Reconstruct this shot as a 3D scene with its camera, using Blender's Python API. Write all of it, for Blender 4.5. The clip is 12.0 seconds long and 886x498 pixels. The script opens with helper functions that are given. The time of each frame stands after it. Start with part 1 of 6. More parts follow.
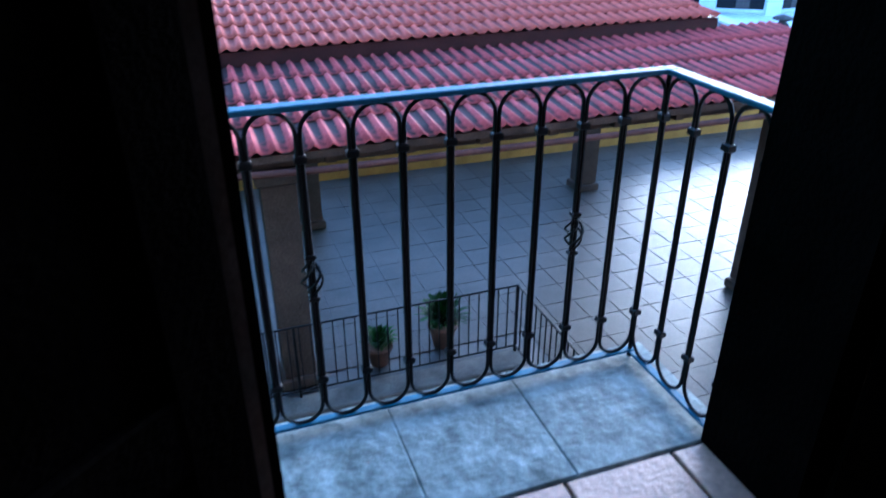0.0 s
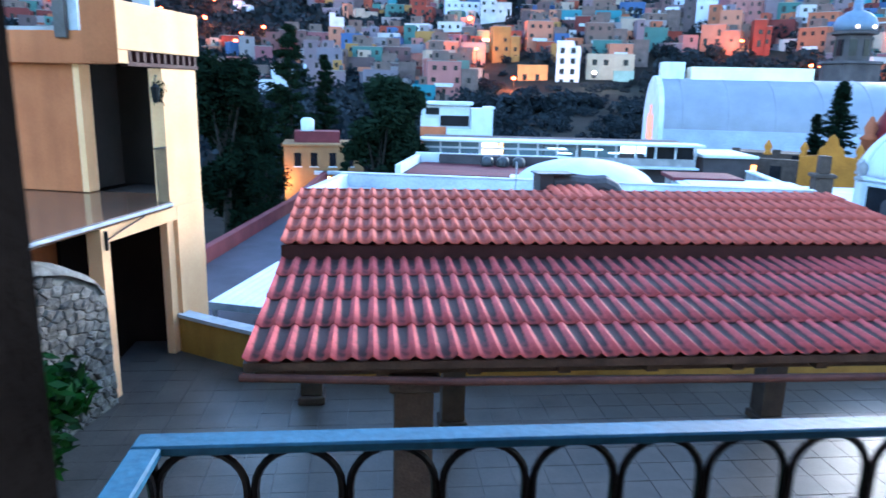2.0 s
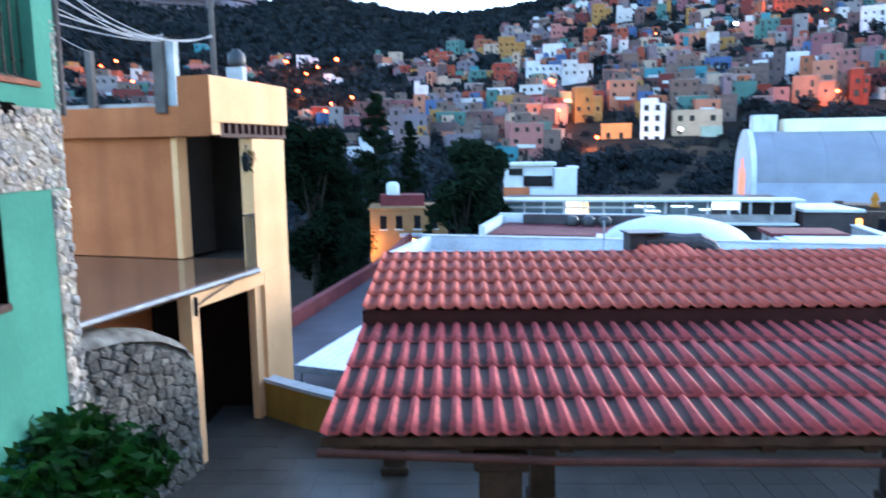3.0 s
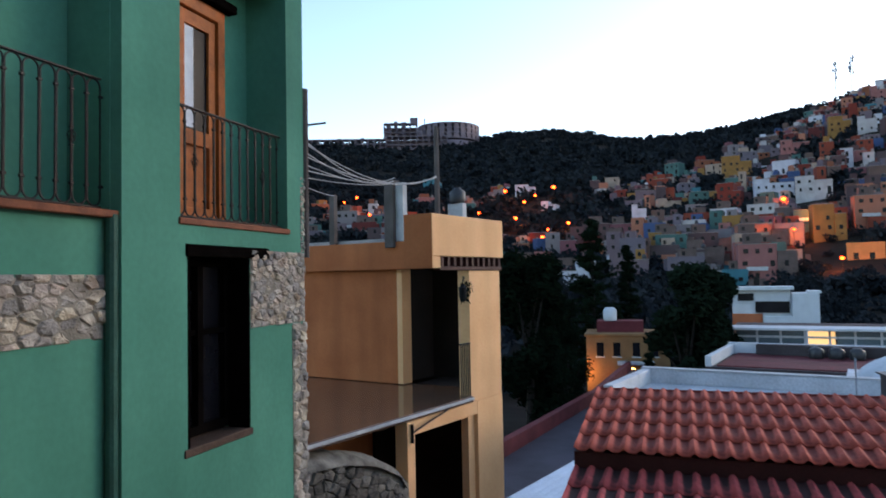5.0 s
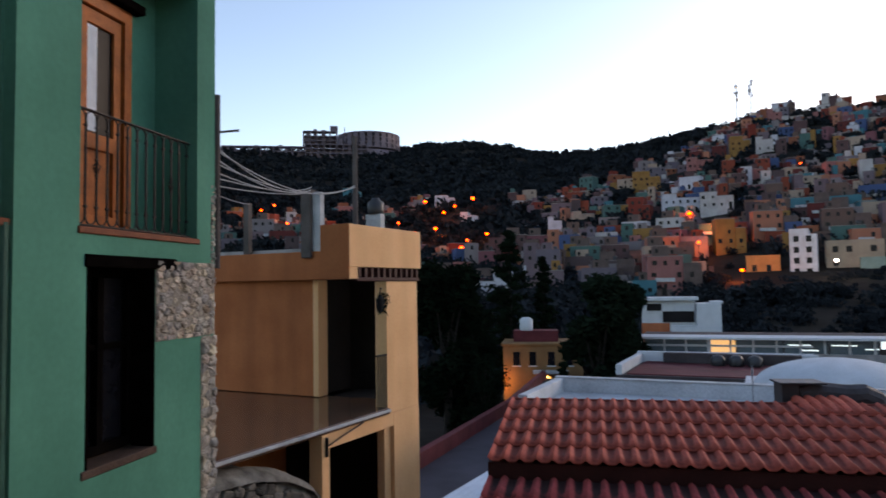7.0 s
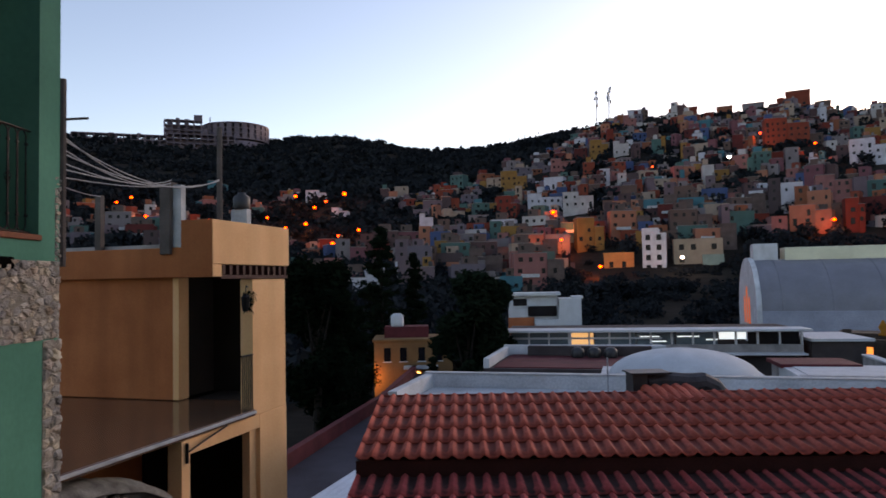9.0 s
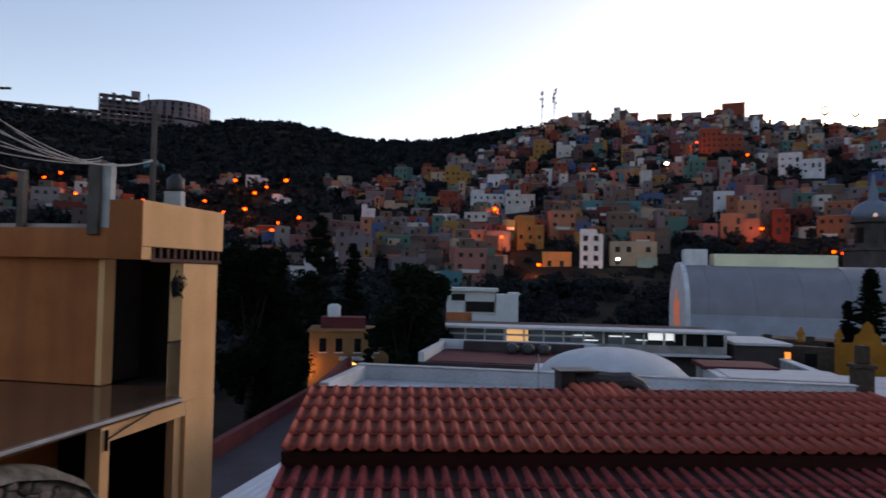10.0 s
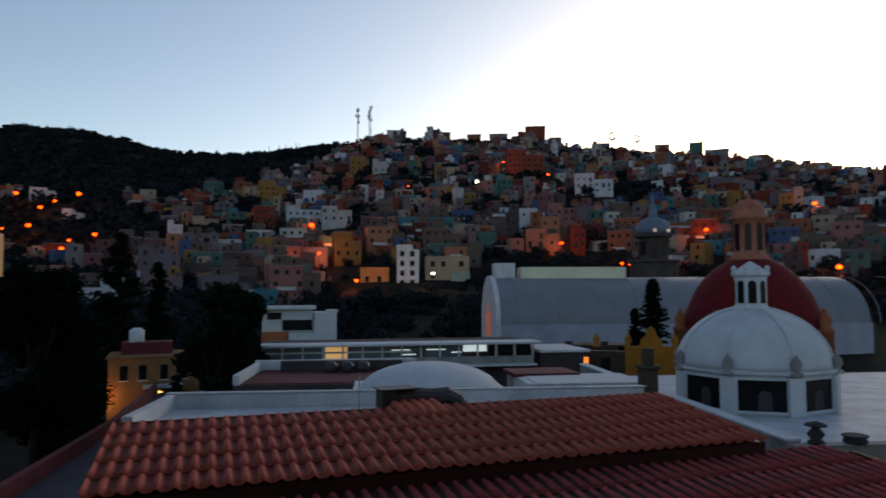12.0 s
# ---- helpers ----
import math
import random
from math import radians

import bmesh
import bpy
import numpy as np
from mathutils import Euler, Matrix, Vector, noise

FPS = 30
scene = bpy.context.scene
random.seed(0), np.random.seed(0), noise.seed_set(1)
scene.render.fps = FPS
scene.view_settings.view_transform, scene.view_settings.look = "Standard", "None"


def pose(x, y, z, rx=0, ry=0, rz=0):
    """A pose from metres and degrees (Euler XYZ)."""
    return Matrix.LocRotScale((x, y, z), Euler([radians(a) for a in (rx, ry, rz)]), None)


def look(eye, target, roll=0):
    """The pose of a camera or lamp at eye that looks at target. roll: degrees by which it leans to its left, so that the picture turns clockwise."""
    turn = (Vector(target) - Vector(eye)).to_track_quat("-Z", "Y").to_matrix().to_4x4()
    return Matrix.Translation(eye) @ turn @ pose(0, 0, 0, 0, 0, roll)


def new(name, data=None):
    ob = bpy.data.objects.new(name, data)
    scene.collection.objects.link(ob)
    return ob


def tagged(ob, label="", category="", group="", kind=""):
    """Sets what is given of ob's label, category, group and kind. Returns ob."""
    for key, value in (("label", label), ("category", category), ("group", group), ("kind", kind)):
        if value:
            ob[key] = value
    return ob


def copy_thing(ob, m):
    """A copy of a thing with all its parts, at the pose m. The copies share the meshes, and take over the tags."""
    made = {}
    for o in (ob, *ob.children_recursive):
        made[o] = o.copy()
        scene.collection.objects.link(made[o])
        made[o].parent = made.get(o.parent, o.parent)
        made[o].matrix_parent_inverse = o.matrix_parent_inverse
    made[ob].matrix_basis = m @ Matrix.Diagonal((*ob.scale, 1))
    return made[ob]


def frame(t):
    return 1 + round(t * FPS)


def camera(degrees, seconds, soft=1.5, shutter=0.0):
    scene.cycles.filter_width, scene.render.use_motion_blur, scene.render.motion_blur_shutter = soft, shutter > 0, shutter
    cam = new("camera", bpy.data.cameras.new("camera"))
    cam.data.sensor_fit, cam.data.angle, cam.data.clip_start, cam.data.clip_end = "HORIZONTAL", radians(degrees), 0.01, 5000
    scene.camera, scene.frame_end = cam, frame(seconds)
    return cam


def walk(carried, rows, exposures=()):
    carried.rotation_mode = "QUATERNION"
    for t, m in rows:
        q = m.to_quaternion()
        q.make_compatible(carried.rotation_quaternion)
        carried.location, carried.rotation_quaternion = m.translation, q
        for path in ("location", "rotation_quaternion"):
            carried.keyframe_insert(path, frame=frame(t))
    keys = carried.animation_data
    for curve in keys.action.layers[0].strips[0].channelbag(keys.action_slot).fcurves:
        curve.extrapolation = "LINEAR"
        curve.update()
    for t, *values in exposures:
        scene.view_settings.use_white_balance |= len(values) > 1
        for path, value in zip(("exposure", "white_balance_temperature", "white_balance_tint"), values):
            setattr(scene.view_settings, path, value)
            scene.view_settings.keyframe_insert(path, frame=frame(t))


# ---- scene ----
cam = camera(64.4, 12.0, soft=1.6, shutter=0.5)
PATH = [
    (0, (-0.743, -0.248, 1.4), (-0.154, 1.424, 0.472), -0.2),
    (0.5, (-0.683, -0.099, 1.4), (-0.023, 1.595, 0.567), 1.1),
    (1, (-0.635, 0.082, 1.432), (0.021, 1.825, 0.702), -1.0),
    (1.6, (-0.512, 0.238, 1.485), (-0.111, 2.133, 0.986), 1.3),
    (2, (-0.501, 0.48, 1.407), (-0.306, 2.421, 0.962), 1.3),
    (2.5, (-0.487, 0.665, 1.370), (-0.361, 2.616, 0.957), 0.8),
    (3, (-0.482, 0.784, 1.389), (-0.526, 2.764, 1.112), -0.6),
    (3.5, (-0.478, 0.861, 1.411), (-0.701, 2.839, 1.216), -1.1),
    (5.5, (-0.419, 0.797, 1.521), (-1.091, 2.675, 1.655), -0.9),
    (6, (-0.416, 0.804, 1.52), (-1.065, 2.69, 1.663), -0.6),
    (6.5, (-0.409, 0.817, 1.523), (-0.965, 2.733, 1.652), -0.6),
    (7, (-0.397, 0.823, 1.53), (-0.812, 2.777, 1.636), -0.9),
    (7.5, (-0.387, 0.853, 1.528), (-0.686, 2.829, 1.608), -1.1),
    (9.5, (-0.346, 0.823, 1.56), (-0.332, 2.821, 1.65), -0.1),
    (10, (-0.31, 0.822, 1.561), (-0.198, 2.818, 1.63), 1.2),
    (10.5, (-0.309, 0.819, 1.579), (-0.012, 2.795, 1.664), 0.6),
    (11, (-0.343, 0.819, 1.604), (0.07, 2.772, 1.728), -0.8),
    (11.5, (-0.355, 0.822, 1.621), (0.126, 2.76, 1.732), -0.6),
    (12, (-0.347, 0.823, 1.629), (0.27, 2.721, 1.747), -0.2),
]

walk(cam, [(t, look(eye, target, roll)) for t, eye, target, roll in PATH],
     exposures=[(0, 4.1, 4600, 9), (1.0, 4.05, 4850, 9), (2.0, 4.05, 5300, 9), (3.5, 3.5, 5950, 12), (5.3, 2.1, 6900, 17), (7.7, 1.75, 7600, 25), (9.3, 1.5, 7900, 28), (10.5, 1.25, 7700, 26), (12, 0.8, 7350, 16)])

# ---- light: dawn sky, glow behind the hill ----
SUN_AZ, SUN_EL = 44.0, 6.5
world = bpy.data.worlds.new("dawn_sky")
scene.world = world
world.use_nodes = True
wn = world.node_tree.nodes
sky = wn.new("ShaderNodeTexSky")
sky.sky_type = 'NISHITA'
sky.sun_disc = False
sky.sun_elevation = radians(SUN_EL)
sky.sun_rotation = radians(SUN_AZ)
sky.altitude = 2000
sky.dust_density = 4.0
sky.ozone_density = 1.5
world.node_tree.links.new(sky.outputs[0], wn["Background"].inputs[0])
wn["Background"].inputs[1].default_value = 0.15
sun = new("sun", bpy.data.lights.new("sun", 'SUN'))
sun.data.energy = 0.5
sun.data.angle = radians(28)
sun.data.color = (1.0, 0.9, 0.8)
sun.matrix_world = look((0, 0, 0), (-math.sin(radians(SUN_AZ)), -math.cos(radians(SUN_AZ)), -math.tan(radians(SUN_EL))))

# ---- materials ----
def mat(name, col, rough=0.8, var=0.25, scale=3.0, fine=40.0, bump=0.15, metal=0.0, tint=None, spec=None, coat=0.0, grain=0.35):
    """A surface with stains at one scale and grain at another."""
    m = bpy.data.materials.new(name)
    m.use_nodes = True
    n, l = m.node_tree.nodes, m.node_tree.links
    b = n["Principled BSDF"]
    tc = n.new("ShaderNodeTexCoord")
    big, small = n.new("ShaderNodeTexNoise"), n.new("ShaderNodeTexNoise")
    big.inputs["Scale"].default_value, small.inputs["Scale"].default_value = scale, fine
    big.inputs["Detail"].default_value, small.inputs["Detail"].default_value = 6, 4
    l.new(tc.outputs["Object"], big.inputs["Vector"]), l.new(tc.outputs["Object"], small.inputs["Vector"])
    ramp = n.new("ShaderNodeValToRGB")
    c = Vector(col)
    t2 = Vector(tint) if tint else c * (1 + var)
    ramp.color_ramp.elements[0].position, ramp.color_ramp.elements[1].position = 0.3, 0.7
    ramp.color_ramp.elements[0].color = (*(c * (1 - var)), 1)
    ramp.color_ramp.elements[1].color = (*t2, 1)
    l.new(big.outputs["Fac"], ramp.inputs["Fac"])
    mix = n.new("ShaderNodeMix")
    mix.data_type, mix.blend_type = 'RGBA', 'OVERLAY'
    mix.inputs["Factor"].default_value = grain
    l.new(ramp.outputs["Color"], mix.inputs["A"]), l.new(small.outputs["Fac"], mix.inputs["B"])
    l.new(mix.outputs["Result"], b.inputs["Base Color"])
    b.inputs["Roughness"].default_value, b.inputs["Metallic"].default_value = rough, metal
    b.inputs["Specular IOR Level"].default_value = spec if spec is not None else (0.5 if rough < 0.6 else 0.2)
    if coat:
        b.inputs["Coat Weight"].default_value = coat
        b.inputs["Coat Roughness"].default_value = 0.12
    if bump:
        bp = n.new("ShaderNodeBump")
        bp.inputs["Strength"].default_value, bp.inputs["Distance"].default_value = bump, 0.02
        l.new(small.outputs["Fac"], bp.inputs["Height"]), l.new(bp.outputs["Normal"], b.inputs["Normal"])
    return m


def varied(m, amount=0.25, hue=0.0):
    """Lets each object take its own brightness and, if asked, its own hue."""
    n, l = m.node_tree.nodes, m.node_tree.links
    b = n["Principled BSDF"]
    src = b.inputs["Base Color"].links[0].from_socket
    oi, mr, hs = n.new("ShaderNodeObjectInfo"), n.new("ShaderNodeMapRange"), n.new("ShaderNodeHueSaturation")
    mr.inputs["To Min"].default_value, mr.inputs["To Max"].default_value = 1 - amount, 1 + amount
    l.new(oi.outputs["Random"], mr.inputs["Value"]), l.new(mr.outputs["Result"], hs.inputs["Value"])
    l.new(src, hs.inputs["Color"]), l.new(hs.outputs["Color"], b.inputs["Base Color"])
    if hue:
        wh = n.new("ShaderNodeTexWhiteNoise")
        wh.noise_dimensions = '1D'
        l.new(oi.outputs["Random"], wh.inputs["W"])
        for socket, lo, hi, src2 in (("Hue", 0.5 - hue, 0.5 + hue * 0.5, wh.outputs["Value"]), ("Saturation", 0.45, 1.25, oi.outputs["Random"])):
            m2 = n.new("ShaderNodeMapRange")
            m2.inputs["To Min"].default_value, m2.inputs["To Max"].default_value = lo, hi
            l.new(src2, m2.inputs["Value"]), l.new(m2.outputs["Result"], hs.inputs[socket])
    return m


def streaked(m, amount=0.25, scale=2.5):
    """Adds upright rain streaks and blotches to a painted wall."""
    n, l = m.node_tree.nodes, m.node_tree.links
    b = n["Principled BSDF"]
    src = b.inputs["Base Color"].links[0].from_socket
    tc, mp, nz, mr, hs = n.new("ShaderNodeTexCoord"), n.new("ShaderNodeMapping"), n.new("ShaderNodeTexNoise"), n.new("ShaderNodeMapRange"), n.new("ShaderNodeHueSaturation")
    mp.inputs["Scale"].default_value = (scale, scale, scale * 0.13)
    nz.inputs["Scale"].default_value, nz.inputs["Detail"].default_value = 1.0, 5
    l.new(tc.outputs["Object"], mp.inputs["Vector"]), l.new(mp.outputs["Vector"], nz.inputs["Vector"])
    mr.inputs["From Min"].default_value, mr.inputs["From Max"].default_value = 0.35, 0.65
    mr.inputs["To Min"].default_value, mr.inputs["To Max"].default_value = 1 - amount, 1 + amount * 0.5
    l.new(nz.outputs["Fac"], mr.inputs["Value"]), l.new(mr.outputs["Result"], hs.inputs["Value"])
    l.new(src, hs.inputs["Color"]), l.new(hs.outputs["Color"], b.inputs["Base Color"])
    return m


def glow(name, col, strength):
    m = bpy.data.materials.new(name)
    m.use_nodes = True
    b = m.node_tree.nodes["Principled BSDF"]
    b.inputs["Base Color"].default_value = (*col, 1)
    b.inputs["Emission Color"].default_value = (*col, 1)
    b.inputs["Emission Strength"].default_value = strength
    return m


PALETTE = [(0.32, 0.125, 0.078), (0.165, 0.029, 0.019), (0.42, 0.42, 0.46), (0.083, 0.047, 0.047), (0.036, 0.135, 0.165), (0.135, 0.096, 0.108), (0.235, 0.12, 0.036),
           (0.26, 0.105, 0.095), (0.072, 0.05, 0.052), (0.30, 0.22, 0.17), (0.19, 0.042, 0.024), (0.11, 0.07, 0.058), (0.045, 0.075, 0.16), (0.22, 0.075, 0.04), (0.12, 0.10, 0.12),
           (0.38, 0.35, 0.34), (0.05, 0.11, 0.10), (0.10, 0.022, 0.02), (0.17, 0.145, 0.15), (0.16, 0.06, 0.07)]


def painted_houses(name, island):
    """Painted plaster in the town's mixed colours, one for each house."""
    m = mat(name, (0.5, 0.5, 0.5), 0.9, 0.2, 0.4, 6.0, 0.1)
    n, l = m.node_tree.nodes, m.node_tree.links
    b = n["Principled BSDF"]
    ramp = n.new("ShaderNodeValToRGB")
    ramp.color_ramp.interpolation = 'CONSTANT'
    e = ramp.color_ramp.elements
    e[0].color = (*PALETTE[0], 1)
    e[1].position, e[1].color = 1 / 20, (*PALETTE[1], 1)
    for i in range(2, 20):
        e.new(i / 20).color = (*PALETTE[i], 1)
    if island:
        l.new(n.new("ShaderNodeNewGeometry").outputs["Random Per Island"], ramp.inputs["Fac"])
    else:
        l.new(n.new("ShaderNodeObjectInfo").outputs["Random"], ramp.inputs["Fac"])
    stain = b.inputs["Base Color"].links[0].from_socket
    mix = n.new("ShaderNodeMix")
    mix.data_type, mix.blend_type = 'RGBA', 'OVERLAY'
    mix.inputs["Factor"].default_value = 0.6
    l.new(ramp.outputs["Color"], mix.inputs["A"]), l.new(stain, mix.inputs["B"])
    l.new(mix.outputs["Result"], b.inputs["Base Color"])
    return m


def tile_material(name, ridge, valley, trough_dark, least, most):
    """Clay-coloured pressed tile, its troughs darkened with grime and painted-in shading."""
    m = mat(name, ridge, 0.75, 0.22, 2.0, 30, 0.2, spec=0.1)
    n, l = m.node_tree.nodes, m.node_tree.links
    b = n["Principled BSDF"]
    src = b.inputs["Base Color"].links[0].from_socket
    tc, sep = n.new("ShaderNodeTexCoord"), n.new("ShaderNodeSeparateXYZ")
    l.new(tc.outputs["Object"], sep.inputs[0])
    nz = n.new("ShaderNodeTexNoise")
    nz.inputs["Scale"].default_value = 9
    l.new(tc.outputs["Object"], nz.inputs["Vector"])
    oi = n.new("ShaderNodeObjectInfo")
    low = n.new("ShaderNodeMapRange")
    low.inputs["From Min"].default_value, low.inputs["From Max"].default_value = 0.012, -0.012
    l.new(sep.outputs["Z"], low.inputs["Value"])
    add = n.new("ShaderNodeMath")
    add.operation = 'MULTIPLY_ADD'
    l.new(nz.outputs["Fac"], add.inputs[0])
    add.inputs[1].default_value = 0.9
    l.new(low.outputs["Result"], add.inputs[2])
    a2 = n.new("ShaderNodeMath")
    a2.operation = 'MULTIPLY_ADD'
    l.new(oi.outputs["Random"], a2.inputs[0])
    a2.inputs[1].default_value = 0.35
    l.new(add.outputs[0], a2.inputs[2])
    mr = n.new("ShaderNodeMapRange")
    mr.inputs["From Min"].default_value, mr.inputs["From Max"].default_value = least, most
    mr.inputs["To Max"].default_value = trough_dark
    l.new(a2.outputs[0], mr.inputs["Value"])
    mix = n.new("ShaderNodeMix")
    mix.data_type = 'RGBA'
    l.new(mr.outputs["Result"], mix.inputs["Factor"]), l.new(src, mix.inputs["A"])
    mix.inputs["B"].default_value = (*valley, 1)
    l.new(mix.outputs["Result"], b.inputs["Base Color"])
    return varied(m, 0.12)


IRON = mat("black_iron", (0.007, 0.007, 0.008), 0.45, 0.3, 8, 90, 0.1, 0.0, spec=0.14)
RAILTOP = mat("blue_painted_iron", (0.032, 0.105, 0.17), 0.5, 0.25, 6, 80, 0.08, 0.0, spec=0.12)
SLAB = varied(mat("greenish_quarry_stone", (0.105, 0.125, 0.112), 0.6, 0.35, 9, 30, 0.35, tint=(0.25, 0.275, 0.255), grain=0.7), 0.1)
CLAYFLOOR = varied(mat("terracotta_floor", (0.42, 0.24, 0.16), 0.5, 0.2, 6, 50, 0.2), 0.12)
# Near-black wood; on the door its colour carries the unlit room's shade.
DARKWOOD = mat("near_black_wood", (0.0035, 0.0028, 0.0025), 0.85, 0.4, 6, 60, 0.25, spec=0.0)
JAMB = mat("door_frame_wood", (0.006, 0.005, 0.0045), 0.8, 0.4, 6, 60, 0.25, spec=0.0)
OAK = mat("honey_wood", (0.30, 0.082, 0.016), 0.55, 0.3, 7, 60, 0.2, spec=0.2)
ROOMWALL = mat("room_plaster", (0.40, 0.33, 0.28), 0.9, 0.12, 2, 40, 0.2)
GREEN = streaked(mat("green_plaster", (0.043, 0.19, 0.13), 0.85, 0.2, 0.8, 18, 0.06, tint=(0.068, 0.235, 0.165), grain=0.15), 0.12, 1.6)
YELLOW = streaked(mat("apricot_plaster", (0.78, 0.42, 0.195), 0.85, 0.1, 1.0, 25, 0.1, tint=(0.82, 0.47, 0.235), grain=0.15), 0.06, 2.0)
# Darker, redder apricot copy; shade on walls turned from the glow is in its colour.
YELLOW_SHADE = streaked(mat("shaded_apricot_plaster", (0.39, 0.115, 0.04), 0.85, 0.14, 1.0, 25, 0.1, tint=(0.44, 0.142, 0.053), grain=0.15), 0.15, 2.0)
OCHRE = streaked(mat("ochre_parapet", (0.34, 0.175, 0.035), 0.85, 0.15, 1.5, 40, 0.25), 0.2, 2.5)
CAPSTONE = mat("grey_cement", (0.42, 0.42, 0.42), 0.8, 0.2, 3, 50, 0.3)
CONCRETE = mat("rough_concrete", (0.30, 0.28, 0.27), 0.9, 0.25, 2, 40, 0.4)
STAINED = mat("stained_concrete", (0.095, 0.078, 0.07), 0.9, 0.3, 2, 40, 0.4)
POLISHED = mat("polished_slab", (0.11, 0.060, 0.038), 0.06, 0.2, 1.5, 30, 0.05)
RUBBLE = varied(mat("buff_rubble_stone", (0.30, 0.235, 0.17), 0.9, 0.45, 7, 60, 0.7, tint=(0.47, 0.42, 0.34)), 0.35, 0.02)
DARKMORTAR = mat("dark_mortar", (0.12, 0.11, 0.098), 0.95, 0.3, 4, 50, 0.5)
MORTAR = mat("stone_mortar", (0.21, 0.185, 0.15), 0.95, 0.25, 6, 60, 0.6)
BOULDER = varied(mat("grey_boulder_stone", (0.085, 0.076, 0.066), 0.9, 0.4, 5, 40, 0.5, tint=(0.18, 0.16, 0.135)), 0.3)
PAVER = varied(mat("grey_terrace_tile", (0.064, 0.053, 0.044), 0.43, 0.35, 1.3, 30, 0.12, spec=0.24), 0.14)
GROUT = mat("dark_grout", (0.042, 0.038, 0.037), 0.5, 0.2, 5, 60, 0.3)
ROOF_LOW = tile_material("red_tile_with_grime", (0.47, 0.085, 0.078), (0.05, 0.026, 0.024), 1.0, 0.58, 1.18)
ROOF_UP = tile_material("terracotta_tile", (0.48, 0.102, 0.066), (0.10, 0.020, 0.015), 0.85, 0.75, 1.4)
MAROON = mat("maroon_fascia", (0.045, 0.014, 0.012), 0.6, 0.2, 3, 40, 0.2)
BEAM = mat("weathered_beam", (0.06, 0.036, 0.025), 0.75, 0.35, 5, 50, 0.35)
PILLAR = mat("brown_quarry_pillar", (0.06, 0.041, 0.031), 0.85, 0.3, 4, 40, 0.4)
WHITE = streaked(mat("white_limewash", (0.50, 0.515, 0.53), 0.75, 0.05, 1.5, 30, 0.15), 0.06, 1.5)
WORNWHITE = streaked(mat("worn_white_roof", (0.50, 0.515, 0.53), 0.7, 0.15, 0.8, 20, 0.2, tint=(0.58, 0.60, 0.62)), 0.12, 1.2)
GREYROOF = mat("grey_sheet_roof", (0.165, 0.168, 0.195), 0.55, 0.12, 0.4, 12, 0.1)
REDDOME = mat("red_dome_tile", (0.12, 0.007, 0.009), 0.85, 0.3, 1.5, 25, 0.2)
REDSTONE = mat("pink_quarry_stone", (0.34, 0.12, 0.08), 0.85, 0.25, 1.5, 20, 0.3)
GREYSTONE = streaked(mat("grey_quarry_stone", (0.26, 0.24, 0.23), 0.9, 0.3, 1.2, 20, 0.4), 0.25, 1.0)
DARKGLASS = mat("dark_window", (0.008, 0.008, 0.010), 0.25, 0.3, 1, 10, 0.0, spec=0.15)
DARKSTONE = mat("weathered_dark_wall", (0.055, 0.045, 0.045), 0.9, 0.35, 0.6, 12, 0.3)
PALEGLASS = mat("pale_glass_band", (0.11, 0.15, 0.17), 0.12, 0.2, 0.5, 8, 0.0)
ASPHALT = mat("asphalt", (0.045, 0.04, 0.05), 0.8, 0.25, 0.6, 15, 0.3)
BRICKRED = mat("dark_red_kerb", (0.11, 0.022, 0.025), 0.8, 0.25, 1.2, 20, 0.3)
EARTH = mat("dry_hillside", (0.034, 0.025, 0.021), 0.95, 0.4, 0.06, 0.6, 0.2, tint=(0.03, 0.029, 0.024), spec=0.02)
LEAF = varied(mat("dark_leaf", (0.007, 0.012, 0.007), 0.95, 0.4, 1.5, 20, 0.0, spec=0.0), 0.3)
SHRUBLEAF = varied(mat("glossy_shrub_leaf", (0.005, 0.02, 0.004), 0.5, 0.5, 3, 20, 0.0, tint=(0.022, 0.10, 0.008), spec=0.12), 0.3)
# Bluish scrub: the far hill's haze is put into the base colour.
BUSH = mat("hazed_hillside_scrub", (0.015, 0.020, 0.024), 0.95, 0.4, 0.1, 1.5, 0.0, tint=(0.026, 0.030, 0.034), spec=0.02)
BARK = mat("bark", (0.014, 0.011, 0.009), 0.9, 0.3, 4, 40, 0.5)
CLAYPOT = mat("clay_pot", (0.10, 0.055, 0.04), 0.8, 0.3, 6, 50, 0.3)
HOUSEPAINT = painted_houses("house_paint", False)
TOWNPAINT = painted_houses("town_paint", True)
FLATROOF = mat("flat_roof_screed", (0.20, 0.18, 0.17), 0.9, 0.3, 0.3, 5, 0.2)
BAREBLOCK = mat("bare_block_wall", (0.10, 0.07, 0.062), 0.95, 0.25, 0.5, 5, 0.2)
SODIUM = glow("sodium_light", (1.0, 0.05, 0.007), 2.8)
COLDLAMP = glow("white_lamp", (1.0, 0.86, 0.75), 4.0)
WARMWIN = glow("lit_window", (1.0, 0.62, 0.26), 0.2)
COLDWIN = glow("cool_lit_window", (0.75, 0.95, 1.0), 0.3)
CURTAIN = mat("white_curtain", (0.7, 0.72, 0.75), 0.9, 0.1, 6, 60, 0.1)
BLACKPLASTIC = mat("black_plastic", (0.02, 0.02, 0.022), 0.5, 0.2, 4, 40, 0.0)
PIPEGREY = mat("galvanised_sheet", (0.28, 0.29, 0.31), 0.45, 0.2, 3, 30, 0.1, 0.5)
CABLE = mat("pale_cable", (0.22, 0.23, 0.24), 0.6, 0.1, 4, 30, 0.0)

